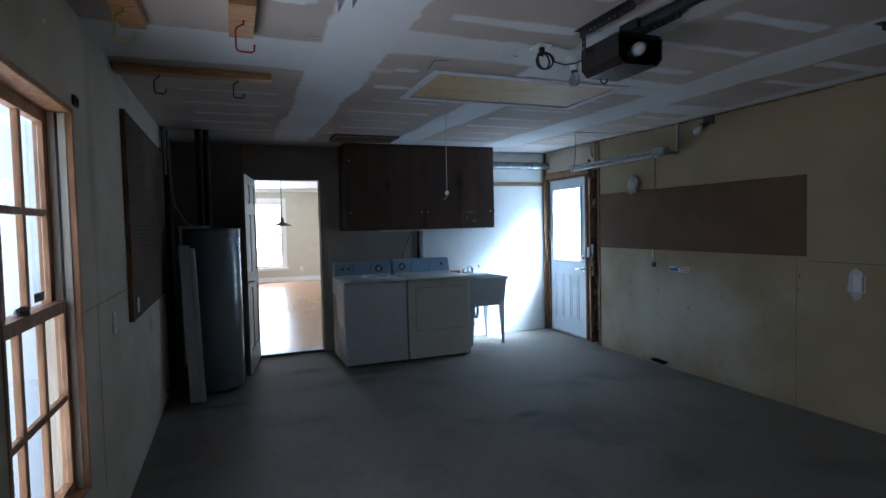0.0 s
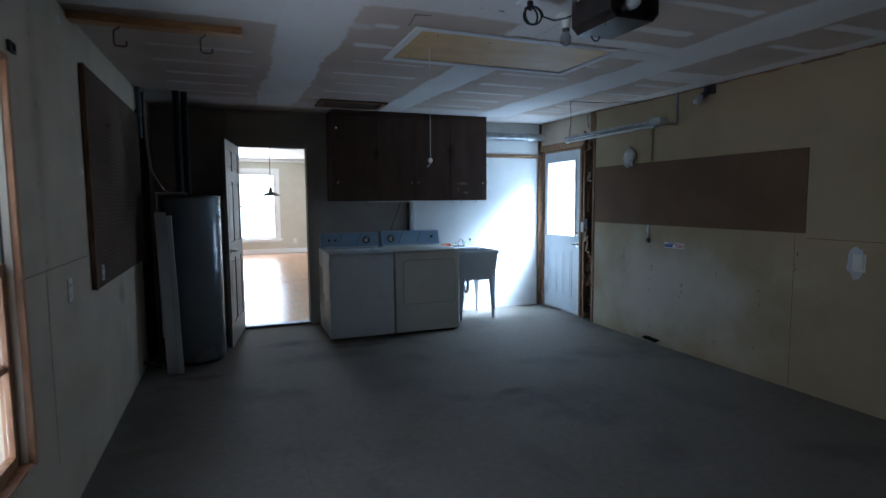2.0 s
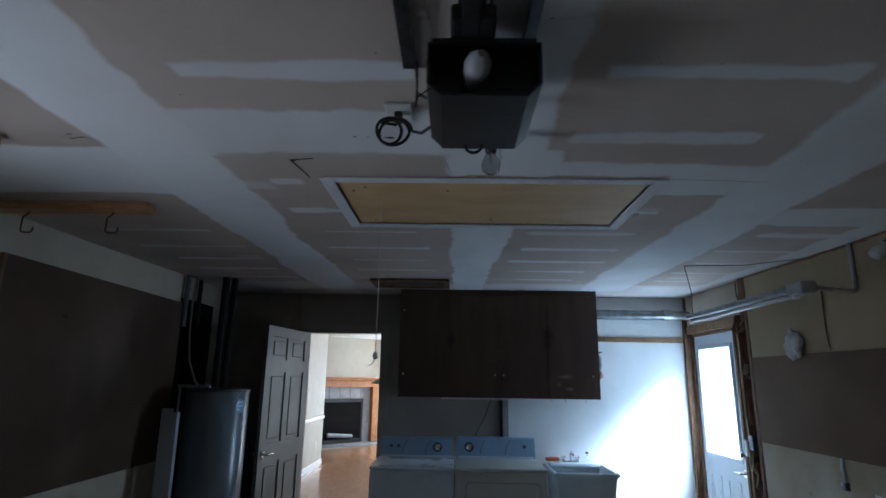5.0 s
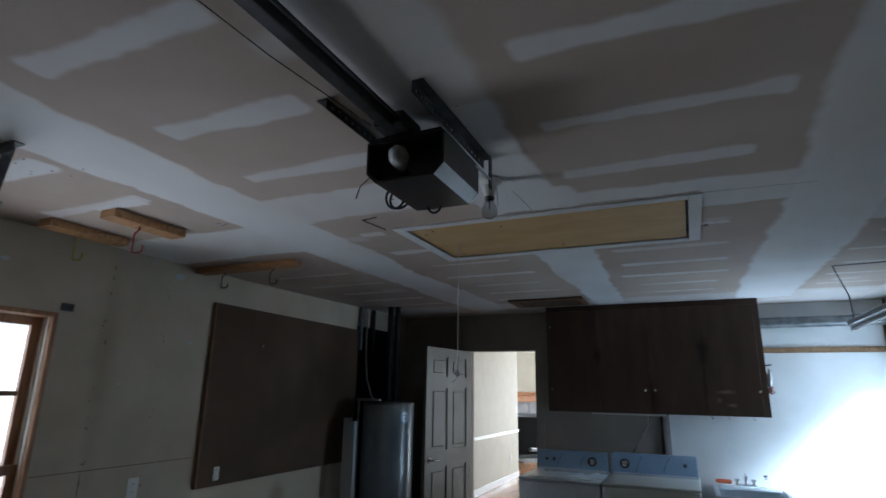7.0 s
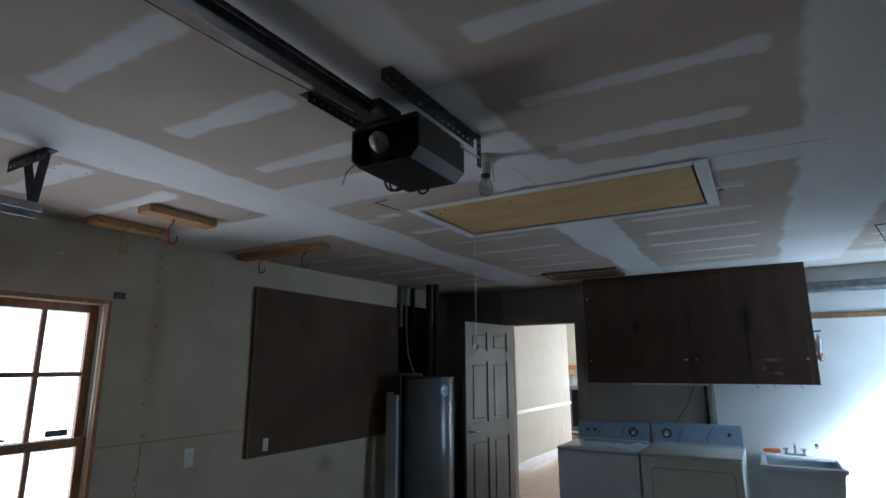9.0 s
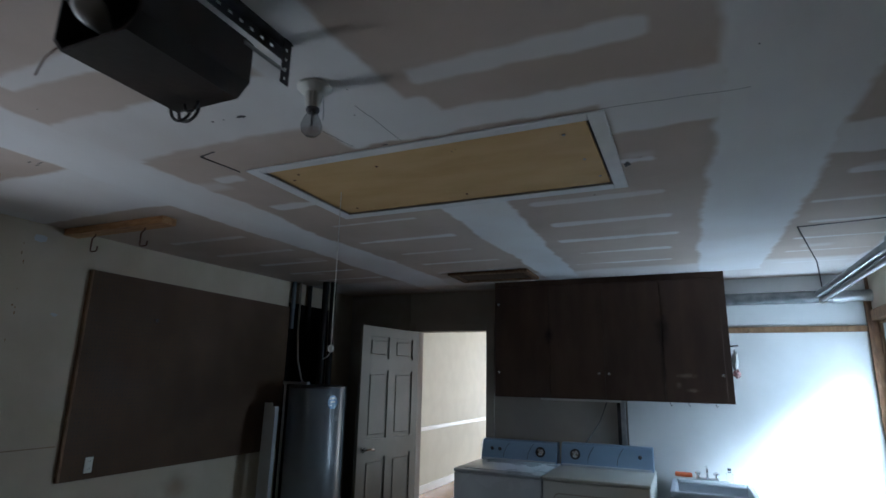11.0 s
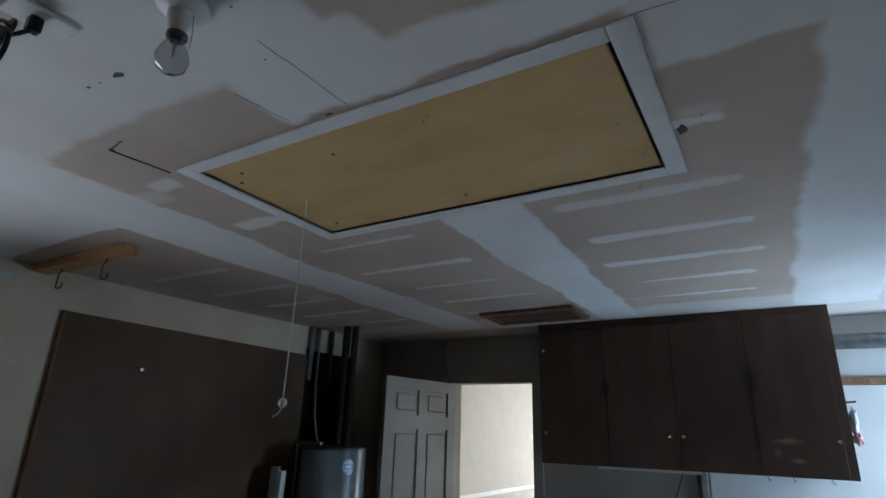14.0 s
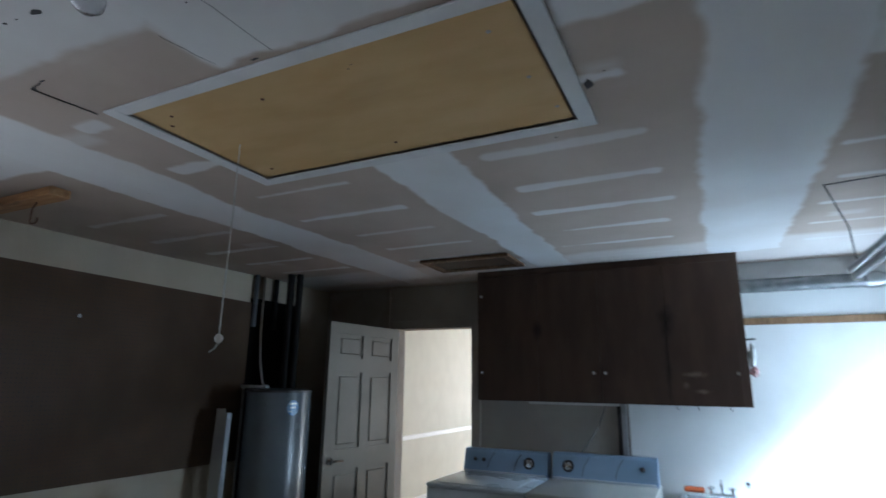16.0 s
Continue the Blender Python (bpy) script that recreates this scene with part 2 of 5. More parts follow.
add_blotch(M["drywall"], (-0.31, 2.93, 1.7), (1, 0.10, 0.9), (0.34, 0.28, 0.19), 0.6, 5.0)
add_blotch(M["drywall"], (-0.31, 4.55, 0.80), (1, 0.16, 0.14), (0.26, 0.17, 0.10), 0.6, 7.0)
add_blotch(M["drywall"], (-0.31, 3.3, 0.45), (1, 0.9, 0.25), (0.36, 0.31, 0.23), 0.5, 3.0)

# ---- mesh helpers ----
ORIGIN = {}


def thing(name, loc, label="", category="", group="", kind=""):
    ob = new(name)
    ob.empty_display_size = 0.1
    ob.location = loc
    ORIGIN[ob.name] = Vector(loc)
    return tagged(ob, label, category, group, kind)


def part(name, bm, material, parent=None, label="", smooth=False):
    """Links a bmesh, built in world metres, as one mesh object, under a thing or a part if given."""
    o = ORIGIN[parent.name] if parent else Vector((0, 0, 0))
    if o.length:
        bmesh.ops.translate(bm, verts=bm.verts, vec=-o)
    me = bpy.data.meshes.new(name)
    bm.to_mesh(me)
    bm.free()
    for x in (material if isinstance(material, (list, tuple)) else [material]):
        me.materials.append(x)
    if smooth:
        for p in me.polygons:
            p.use_smooth = True
        me.set_sharp_from_angle(angle=radians(35))
    ob = new(name, me)
    if parent:
        ob.parent = parent
        ORIGIN[ob.name] = o
    return tagged(ob, label)


def structure(name, bm, material, label, category, smooth=False):
    return tagged(part(name, bm, material, smooth=smooth), label, category, "", "structure")


def box(bm, x0, x1, y0, y1, z0, z1, bev=0.0, seg=2, m=None, mi=0):
    """A box between the corners, its edges rounded by bev; m: a pose about the origin, applied last."""
    g = bmesh.ops.create_cube(bm, size=1, matrix=Matrix.LocRotScale(((x0 + x1) / 2, (y0 + y1) / 2, (z0 + z1) / 2), None, (abs(x1 - x0), abs(y1 - y0), abs(z1 - z0))))
    vs = g["verts"]
    if bev:
        es = list({e for v in vs for e in v.link_edges})
        r = bmesh.ops.bevel(bm, geom=es, offset=bev, segments=seg, affect="EDGES", profile=0.5)
        vs = list({v for f in r["faces"] for v in f.verts} | {v for v in vs if v.is_valid})
    if m is not None:
        bmesh.ops.transform(bm, matrix=m, verts=vs)
    if mi:
        for f in {f for v in vs for f in v.link_faces}:
            f.material_index = mi
    return bm


def B(*a, **k):
    return box(bmesh.new(), *a, **k)


def rod(bm, p0, p1, r, r2=None, seg=16, caps=True):
    p0, p1 = Vector(p0), Vector(p1)
    d = p1 - p0
    m = Matrix.Translation((p0 + p1) / 2) @ d.to_track_quat("Z", "Y").to_matrix().to_4x4()
    bmesh.ops.create_cone(bm, cap_ends=caps, segments=seg, radius1=r, radius2=r if r2 is None else r2, depth=d.length, matrix=m)
    return bm


def tube(bm, pts, r, seg=8):
    """A round wire along the points."""
    pts = [Vector(p) for p in pts]
    rings, up = [], None
    for i, p in enumerate(pts):
        d = (pts[min(i + 1, len(pts) - 1)] - pts[max(i - 1, 0)]).normalized()
        if up is None:
            up = d.orthogonal().normalized()
        up = (up - d * up.dot(d)).normalized()
        s = d.cross(up)
        rings.append([bm.verts.new(p + r * (math.cos(a) * up + math.sin(a) * s)) for a in (2 * math.pi * k / seg for k in range(seg))])
    for a, b in zip(rings, rings[1:]):
        for k in range(seg):
            bm.faces.new((a[k], a[(k + 1) % seg], b[(k + 1) % seg], b[k]))
    bm.faces.new(rings[0][::-1])
    bm.faces.new(rings[-1])
    return bm


def lathe(bm, c, prof, seg=32, m=None):
    """Turns the profile of (radius, height) about an upright axis through c."""
    rings = []
    for r, z in prof:
        rings.append([bm.verts.new((r * math.cos(2 * math.pi * k / seg), r * math.sin(2 * math.pi * k / seg), z)) for k in range(seg)])
    for a, b in zip(rings, rings[1:]):
        for k in range(seg):
            bm.faces.new((a[k], a[(k + 1) % seg], b[(k + 1) % seg], b[k]))
    bm.faces.new(rings[0][::-1])
    bm.faces.new(rings[-1])
    vs = [v for r in rings for v in r]
    bmesh.ops.transform(bm, matrix=Matrix.Translation(c) @ (m or Matrix()), verts=vs)
    return bm


def wall_with_holes(bm, axis, p0, p1, a0, a1, z0, z1, holes):
    """A wall between p0 and p1 along its thickness (axis 'x' or 'y'), from a0 to a1 along its length, with holes (a, a, z, z)."""
    cuts = sorted({a0, a1, *[h[0] for h in holes], *[h[1] for h in holes]})
    for u0, u1 in zip(cuts, cuts[1:]):
        mid = (u0 + u1) / 2
        spans, z = [], z0
        for h in sorted((h for h in holes if h[0] <= mid <= h[1]), key=lambda h: h[2]):
            if h[2] > z + 1e-6:
                spans.append((z, h[2]))
            z = h[3]
        if z < z1 - 1e-6:
            spans.append((z, z1))
        for s0, s1 in spans:
            if axis == "x":
                box(bm, p0, p1, u0, u1, s0, s1)
            else:
                box(bm, u0, u1, p0, p1, s0, s1)
    bmesh.ops.remove_doubles(bm, verts=bm.verts, dist=1e-5)
    return bm


# ---- plan, in metres ----
L, R, BK, FR, C = -0.31, 4.33, 6.65, -1.30, 2.415      # inner faces: left, right, back, front walls; ceiling
DOOR = (0.51, 1.27, 0.02, 2.05)                        # opening into the house
WIN = (1.797, 2.637, 0.43, 1.985)                         # window in the left wall: y, y, z, z
EXT = (5.73, 6.60, 0.0, 2.07)                          # outer door in the right wall
HC = 2.60                                              # house ceiling



def ceil_z(y):
    """The ceiling's underside, which rises a little towards the back wall."""
    q = min(1.0, max(0.0, (y - 4.0) / 2.2))
    return C + 0.032 * q * q * (3 - 2 * q)


# ---- setting ----
structure("floor", B(L - 0.15, R + 0.25, FR - 0.2, BK + 0.10, -0.15, 0.0), M["concrete"], "worn grey concrete garage floor with dark stains", "floor")
structure("wall_west", wall_with_holes(bmesh.new(), "x", L - 0.13, L, FR - 0.15, BK + 0.13, 0, C + 0.07, [WIN]), M["drywall"], "off-white old drywall with stains and nail marks", "wall")
structure("wall_north", wall_with_holes(bmesh.new(), "y", BK, BK + 0.13, L, R + 0.22, 0, C + 0.07, [(DOOR[0] - 0.02, DOOR[1] + 0.02, 0.0, DOOR[3] + 0.02)]), M["raw_drywall"], "grey-brown unpainted drywall behind the laundry machines", "wall")
structure("wall_south", B(L, R + 0.22, FR - 0.15, FR, 0, C + 0.07), M["drywall"], "plain drywall at the garage front", "wall")
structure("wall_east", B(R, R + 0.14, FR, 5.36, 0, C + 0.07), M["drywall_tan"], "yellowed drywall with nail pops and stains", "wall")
structure("wall_east_outer", wall_with_holes(bmesh.new(), "x", R + 0.14, R + 0.22, FR, BK, 0, C + 0.07, [EXT]), M["dirty_wood"], "rough sheathing behind the open studs", "wall")

# house beyond the inner door
structure("house_floor", B(-3.2, 4.8, BK + 0.10, 15.8, -0.10, 0.02), M["hardwood"], "glossy oak strip floor of the house", "floor")
structure("house_wall_hall", B(-0.60, -0.45, BK + 0.13, 11.8, 0.02, HC), M["house_wall"], "beige painted hall wall", "wall")
structure("house_wall_far", wall_with_holes(bmesh.new(), "y", 15.8, 15.95, -3.2, 4.9, 0.02, HC, [(0.57, 1.60, 0.42, 2.22)]), M["house_wall"], "beige painted far wall with a tall window", "wall")
structure("house_wall_east", wall_with_holes(bmesh.new(), "x", 4.75, 4.9, BK + 0.13, 15.8, 0.02, HC, [(10.8, 13.2, 0.6, 2.2)]), M["house_wall"], "beige painted wall", "wall")
structure("house_wall_west", B(-3.35, -3.2, BK + 0.13, 15.95, 0.02, HC), M["house_wall"], "beige painted wall", "wall")
structure("house_wall_south", B(-3.2, L - 0.13, BK + 0.0, BK + 0.13, 0.02, HC), M["house_wall"], "beige painted wall", "wall")
structure("house_ceiling", B(-3.35, 4.9, BK + 0.13, 15.95, HC, HC + 0.1), M["white_trim"], "white ceiling of the house", "ceiling")
structure("ground", B(-300, 300, -300, 300, -0.40, -0.16), M["ground"], "open ground round the house", "ground")

# ---- ceiling: bare drywall with joint compound on the seams and screw rows ----


def mud_mask(nx, ny, x0, x1, y0, y1):
    """How much joint compound lies on each point of the ceiling: bands over the sheet joints and short strokes over the joist screws."""
    xs, ys = np.meshgrid(np.linspace(x0, x1, nx), np.linspace(y0, y1, ny))
    rng = np.random.RandomState(4)
    wob = np.zeros_like(xs)
    for cell, amp in ((0.55, 0.050), (0.21, 0.034), (0.085, 0.022), (0.034, 0.014)):
        u, v = (xs - x0) / cell, (ys - y0) / cell
        g = rng.rand(int(v.max()) + 3, int(u.max()) + 3) - 0.5
        iu, iv = u.astype(int), v.astype(int)
        fu, fv = u - iu, v - iv
        fu, fv = fu * fu * (3 - 2 * fu), fv * fv * (3 - 2 * fv)
        wob += amp * ((g[iv, iu] * (1 - fu) + g[iv, iu + 1] * fu) * (1 - fv) + (g[iv + 1, iu] * (1 - fu) + g[iv + 1, iu + 1] * fu) * fv)
    mask = np.zeros_like(xs)

    def stroke(ax, bx, ay, by, amount, soft=0.009, wv=0.9, rad=0.03):
        cx, cy, hx, hy = (ax + bx) / 2, (ay + by) / 2, (bx - ax) / 2, (by - ay) / 2
        rad = min(rad, hx, hy)
        qx, qy = np.abs(xs - cx) - hx + rad, np.abs(ys - cy) - hy + rad
        d = np.hypot(np.maximum(qx, 0), np.maximum(qy, 0)) + np.minimum(np.maximum(qx, qy), 0) - rad + wv * wob
        np.maximum(mask, amount * np.clip(0.5 - d / (2 * soft), 0, 1), out=mask)

    # long joints between the sheets
    stroke(0.72, 1.10, y0, 6.5, 0.92)
    # this stretch is fainter: the shade along the opener rail is painted in
    stroke(2.00, 2.34, y0, 2.2, 0.55, 0.02)
    stroke(2.00, 2.34, 2.1, 2.9, 0.88)
    stroke(1.99, 2.31, 3.85, 6.3, 1.0)
    stroke(3.20, 3.62, y0, 6.2, 0.95, 0.014)
    stroke(-0.45, -0.33, y0, 6.5, 0.7)
    stroke(4.16, 4.32, y0, 6.5, 0.75)
    # butt joints
    stroke(1.04, 2.34, 2.56, 2.93, 0.86)
    stroke(1.97, 2.40, 2.86, 3.11, 0.88)
    stroke(-0.45, 0.80, 2.84, 3.37, 0.85)
    stroke(2.30, 3.26, 2.98, 3.11, 0.85)
    stroke(2.88, 3.26, 3.02, 3.35, 0.82)
    stroke(-0.45, 4.3, 5.86, 6.56, 0.55, 0.04)
    stroke(3.5, 4.3, 3.5, 3.8, 0.7)
    # strokes over the screws
    for k in range(-11, 6):
        y = 4.01 + 0.402 * k if k >= 0 else 2.75 + 0.412 * (k + 3)
        for a, b in ((0.02, 0.66), (1.24, 1.86), (2.40, 3.07), (3.70, 4.15)):
            if -3 < k < 0 or (k == -3 and a < 2):
                continue
            s, w = rng.uniform(-0.06, 0.06, 2), rng.uniform(0.018, 0.032) + (0.022 if k < 0 else 0)
            stroke(a + s[0], b + s[1], y - w, y + w, rng.uniform(0.6, 0.9), 0.008, 0.6, 0.02)
    for a, b, y, w in ((1.22, 1.36, 3.20, 0.035), (1.20, 1.46, 3.61, 0.030), (2.88, 3.02, 3.60, 0.028), (0.26, 0.60, 2.36, 0.045)):
        stroke(a, b, y - w, y + w, 0.85, 0.008, 0.6, 0.02)
    for _ in range(22):
        cx, cy, r = rng.uniform(0, 4.3), rng.uniform(-1, 6.3), rng.uniform(0.02, 0.06)
        stroke(cx - r * 1.6, cx + r * 1.6, cy - r, cy + r, rng.uniform(0.25, 0.5), 0.02, 0.6)
    # trowel patch left bare beside the hatch
    d = np.maximum(np.abs(xs - 1.55) - 0.41, np.abs(ys - 3.03) - 0.11) + wob * 0.9
    mask[...] = np.where(d < 0.03, mask * np.clip(d / 0.03, 0.08, 1), mask)
    return np.clip(mask, 0, 1).astype(np.float32)


def build_ceiling():
    x0, x1, y0, y1, nx, ny = L - 0.13, R + 0.22, FR - 0.15, BK + 0.13, 500, 850
    xs, ys = np.meshgrid(np.linspace(x0, x1, nx), np.linspace(y0, y1, ny))
    mud = mud_mask(nx, ny, x0, x1, y0, y1)
    q = np.clip((ys - 4.0) / 2.2, 0, 1)
    under = np.stack([xs, ys, C + 0.032 * q * q * (3 - 2 * q) - 0.0015 * mud], -1).reshape(-1, 3)
    idx = np.arange(nx * ny).reshape(ny, nx)
    quads = np.stack([idx[:-1, :-1], idx[1:, :-1], idx[1:, 1:], idx[:-1, 1:]], -1).reshape(-1, 4)
    # leave the opening of the attic hatch free
    mid = under[quads].mean(1)
    keep = ~((mid[:, 0] > HATCH[0]) & (mid[:, 0] < HATCH[1]) & (mid[:, 1] > HATCH[2]) & (mid[:, 1] < HATCH[3]))
    top = [(x0, y0, C + 0.12), (x1, y0, C + 0.12), (x1, y1, C + 0.12), (x0, y1, C + 0.12)]
    n = len(under)
    me = bpy.data.meshes.new("ceiling")
    me.from_pydata(np.vstack([under, top]).tolist(), [], quads[keep].tolist() + [[n, n + 1, n + 2, n + 3]])
    at = me.attributes.new("mud", "FLOAT", "POINT")
    at.data.foreach_set("value", np.r_[mud.reshape(-1), np.zeros(4, np.float32)])
    me.materials.append(CEIL)
    return tagged(new("ceiling", me), "grey-brown drywall ceiling with white joint compound strokes", "ceiling", "", "structure")


def ceiling_mat():
    m = mat("taped_ceiling", (0.53, 0.445, 0.385), (0.46, 0.38, 0.32), 2.2, 0.88, 0, 0.06, 90, (0.38, 0.31, 0.26), 0.9, 0.55)
    n, l = m.node_tree.nodes, m.node_tree.links
    b = n["Principled BSDF"]
    base = b.inputs["Base Color"].links[0].from_socket
    at, mx, nz, mul = n.new("ShaderNodeAttribute"), n.new("ShaderNodeMix"), n.new("ShaderNodeTexNoise"), n.new("ShaderNodeMath")
    at.attribute_name = "mud"
    nz.inputs["Scale"].default_value, nz.inputs["Detail"].default_value = 7.0, 9.0
    rr = n.new("ShaderNodeMapRange")
    rr.inputs["From Min"].default_value, rr.inputs["From Max"].default_value = 0.25, 0.6
    rr.inputs["To Min"].default_value, rr.inputs["To Max"].default_value = 0.62, 1.0
    l.new(nz.outputs["Fac"], rr.inputs["Value"])
    mul.operation = "MULTIPLY"
    l.new(at.outputs["Fac"], mul.inputs[0])
    l.new(rr.outputs["Result"], mul.inputs[1])
    mx.data_type = "RGBA"
    l.new(mul.outputs[0], mx.inputs["Factor"])
    l.new(base, mx.inputs["A"])
    mx.inputs["B"].default_value = (0.79, 0.80, 0.81, 1)
    l.new(mx.outputs["Result"], b.inputs["Base Color"])
    return m


HATCH = (1.50, 2.84, 3.187, 3.83)
CEIL = ceiling_mat()
build_ceiling()

# ---- doors and windows ----


def six_panel_leaf(w, h, t):
    """A door leaf with six raised panels, hinged at x = 0, along +x, face towards -y and +y, in its own metres."""
    bm = bmesh.new()
    cols = ((0.10, w / 2 - 0.045), (w / 2 + 0.045, w - 0.10))
    rows = ((0.22, 0.86), (1.02, 1.62), (1.73, 1.93))
    wall_with_holes(bm, "y", 0, t, 0, w, 0, h, [(a, b, c, d) for a, b in cols for c, d in rows])
    return bm, cols, rows


def panel_relief(bm, a, b, c, d, t):
    """The sunk field of a panel, with its raised middle."""
    box(bm, a, b, 0.011, t - 0.011, c, d)
    box(bm, a + 0.035, b - 0.035, 0.004, t - 0.004, c + 0.035, d - 0.035, 0.006, 1)


door = thing("door_1", (0, 0, 0), "open cream six-panel door beside the water heater", "door", "", "structure")
DW, DH, DT = 0.870, 2.02, 0.035
leaf_pose = pose(0.506, 6.632, 0.022, 0, 0, -99.0)
bm, cols, rows = six_panel_leaf(DW, DH, DT)
bmesh.ops.transform(bm, matrix=leaf_pose, verts=bm.verts)
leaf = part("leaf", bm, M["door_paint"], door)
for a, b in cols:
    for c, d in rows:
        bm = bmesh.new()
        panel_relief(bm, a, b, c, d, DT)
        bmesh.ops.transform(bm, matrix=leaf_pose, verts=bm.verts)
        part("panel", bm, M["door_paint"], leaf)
for side in (-1, 1):
    bm = bmesh.new()
    y = DT / 2 + side * (DT / 2)
    rod(bm, (DW - 0.07, y, 0.94), (DW - 0.07, y + side * 0.008, 0.94), 0.030, seg=20)
    rod(bm, (DW - 0.07, y, 0.94), (DW - 0.07, y + side * 0.045, 0.94), 0.010, seg=12)
    tube(bm, [(DW - 0.07, y + side * 0.045, 0.94), (DW - 0.11, y + side * 0.048, 0.942), (DW - 0.17, y + side * 0.045, 0.938)], 0.009)
    bmesh.ops.transform(bm, matrix=leaf_pose, verts=bm.verts)
    part("lever_handle", bm, M["chrome"], leaf, "brushed steel lever handle", True)
for z in (0.2, 1.0, 1.8):
    bm = rod(bmesh.new(), (0.506, 6.625, z), (0.506, 6.625, z + 0.09), 0.007, seg=10)
    part("hinge", bm, M["galv"], door)

frame_1 = thing("door_frame", (0, 0, 0), "grey-brown painted wooden casing of the inner door", "door frame", "", "structure")
x0, x1, z0, z1 = DOOR
for nm, a in (("jamb", (x0 - 0.02, x0, BK - 0.012, BK + 0.15, 0.0, z1 + 0.02)), ("jamb", (x1, x1 + 0.02, BK - 0.012, BK + 0.15, 0.0, z1 + 0.02)),
              ("head_jamb", (x0, x1, BK - 0.012, BK + 0.15, z1, z1 + 0.02)),
              ("casing", (x0 - 0.085, x0 - 0.02, BK - 0.016, BK, 0.0, z1 + 0.075)), ("casing", (x1 + 0.02, x1 + 0.085, BK - 0.016, BK, 0.0, z1 + 0.075)),
              ("head_casing", (x0 - 0.02, x1 + 0.02, BK - 0.016, BK, z1 + 0.02, z1 + 0.075))):
    part(nm, B(*a, bev=0.004), M["raw_drywall"], frame_1)
part("threshold", B(x0, x1, BK - 0.03, BK + 0.10, 0.001, 0.028, bev=0.006), M["dark_steel"], frame_1, "dark worn threshold")


def window_sash(parent, x, y0, y1, z0, z1, cols, rows, mt, stile=0.045, bar=0.027, depth=0.035):
    """A sash of a sash window in a wall across x: frame, glazing bars and panes."""
    s = part("sash", wall_with_holes(bmesh.new(), "x", x - depth, x, y0, y1, z0, z1, [(y0 + stile, y1 - stile, z0 + stile, z1 - stile)]), mt, parent)
    a0, a1, c0, c1 = y0 + stile, y1 - stile, z0 + stile, z1 - stile
    for k in range(1, cols):
        y = a0 + (a1 - a0) * k / cols
        part("glazing_bar", B(x - depth + 0.004, x - 0.004, y - bar / 2, y + bar / 2, c0, c1, bev=0.003, seg=1), mt, s)
    for k in range(1, rows):
        z = c0 + (c1 - c0) * k / rows
        part("glazing_bar", B(x - depth + 0.005, x - 0.005, a0, a1, z - bar / 2, z + bar / 2, bev=0.003, seg=1), mt, s)
    for i in range(cols):
        for k in range(rows):
            p = part("pane", B(x - depth / 2 - 0.002, x - depth / 2 + 0.002, a0 + (a1 - a0) * i / cols + 0.008, a0 + (a1 - a0) * (i + 1) / cols - 0.008,
                               c0 + (c1 - c0) * k / rows + 0.008, c0 + (c1 - c0) * (k + 1) / rows - 0.008), M["glass"], s)
            p.visible_shadow = False
    return s


win = thing("window_1", (0, 0, 0), "stained wooden double-hung window with cream side tracks", "window", "", "structure")
y0, y1, z0, z1 = WIN
for nm, a in (("jamb", (L - 0.13, L + 0.004, y0, y0 + 0.024, z0, z1)), ("jamb", (L - 0.13, L + 0.004, y1 - 0.024, y1, z0, z1)),
              ("head", (L - 0.13, L + 0.004, y0 + 0.024, y1 - 0.024, z1 - 0.025, z1)), ("sill", (L - 0.13, L - 0.004, y0 + 0.001, y1 - 0.001, z0 + 0.0005, z0 + 0.012))):
    part(nm, B(*a, bev=0.003, seg=1), M["window_wood"], win)
for ya, yb in ((y0 + 0.024, y0 + 0.029), (y1 - 0.029, y1 - 0.024)):
    for xa, xb, mt_ in ((L - 0.128, L - 0.090, "cream_track"), (L - 0.082, L - 0.056, "cream_track"), (L - 0.056, L - 0.046, "black"), (L - 0.046, L - 0.020, "cream_track")):
        part("side_track" if mt_ == "cream_track" else "track_groove", B(xa, xb, ya, yb, z0 + 0.012, z1 - 0.025, bev=0.0015, seg=1), M[mt_], win, "cream vinyl side track" if mt_ == "cream_track" else "")
window_sash(win, L - 0.084, y0 + 0.030, y1 - 0.030, 1.165, z1 - 0.027, 3, 2, M["window_wood"])
low = window_sash(win, L - 0.045, y0 + 0.030, y1 - 0.030, z0 + 0.014, 1.215, 3, 2, M["window_wood"])
bm = rod(bmesh.new(), (L - 0.063, 2.17, 1.215), (L - 0.063, 2.17, 1.232), 0.022, seg=16)
tube(bm, [(L - 0.063, 2.13, 1.237), (L - 0.058, 2.17, 1.242), (L - 0.063, 2.22, 1.234)], 0.007)
part("sash_lock", bm, M["dark_steel"], win, "dark metal sash lock", True)
lab = thing("window_label", (L - 0.094, 2.49, 1.24), "grey sticker on the window pane", "sticker")
part("sheet", B(L - 0.0990, L - 0.0985, 2.42, 2.535, 1.228, 1.262), M["heater"], lab)
part("emblem", B(L - 0.0983, L - 0.0979, 2.495, 2.522, 1.233, 1.257), M["dark_plastic"], lab)

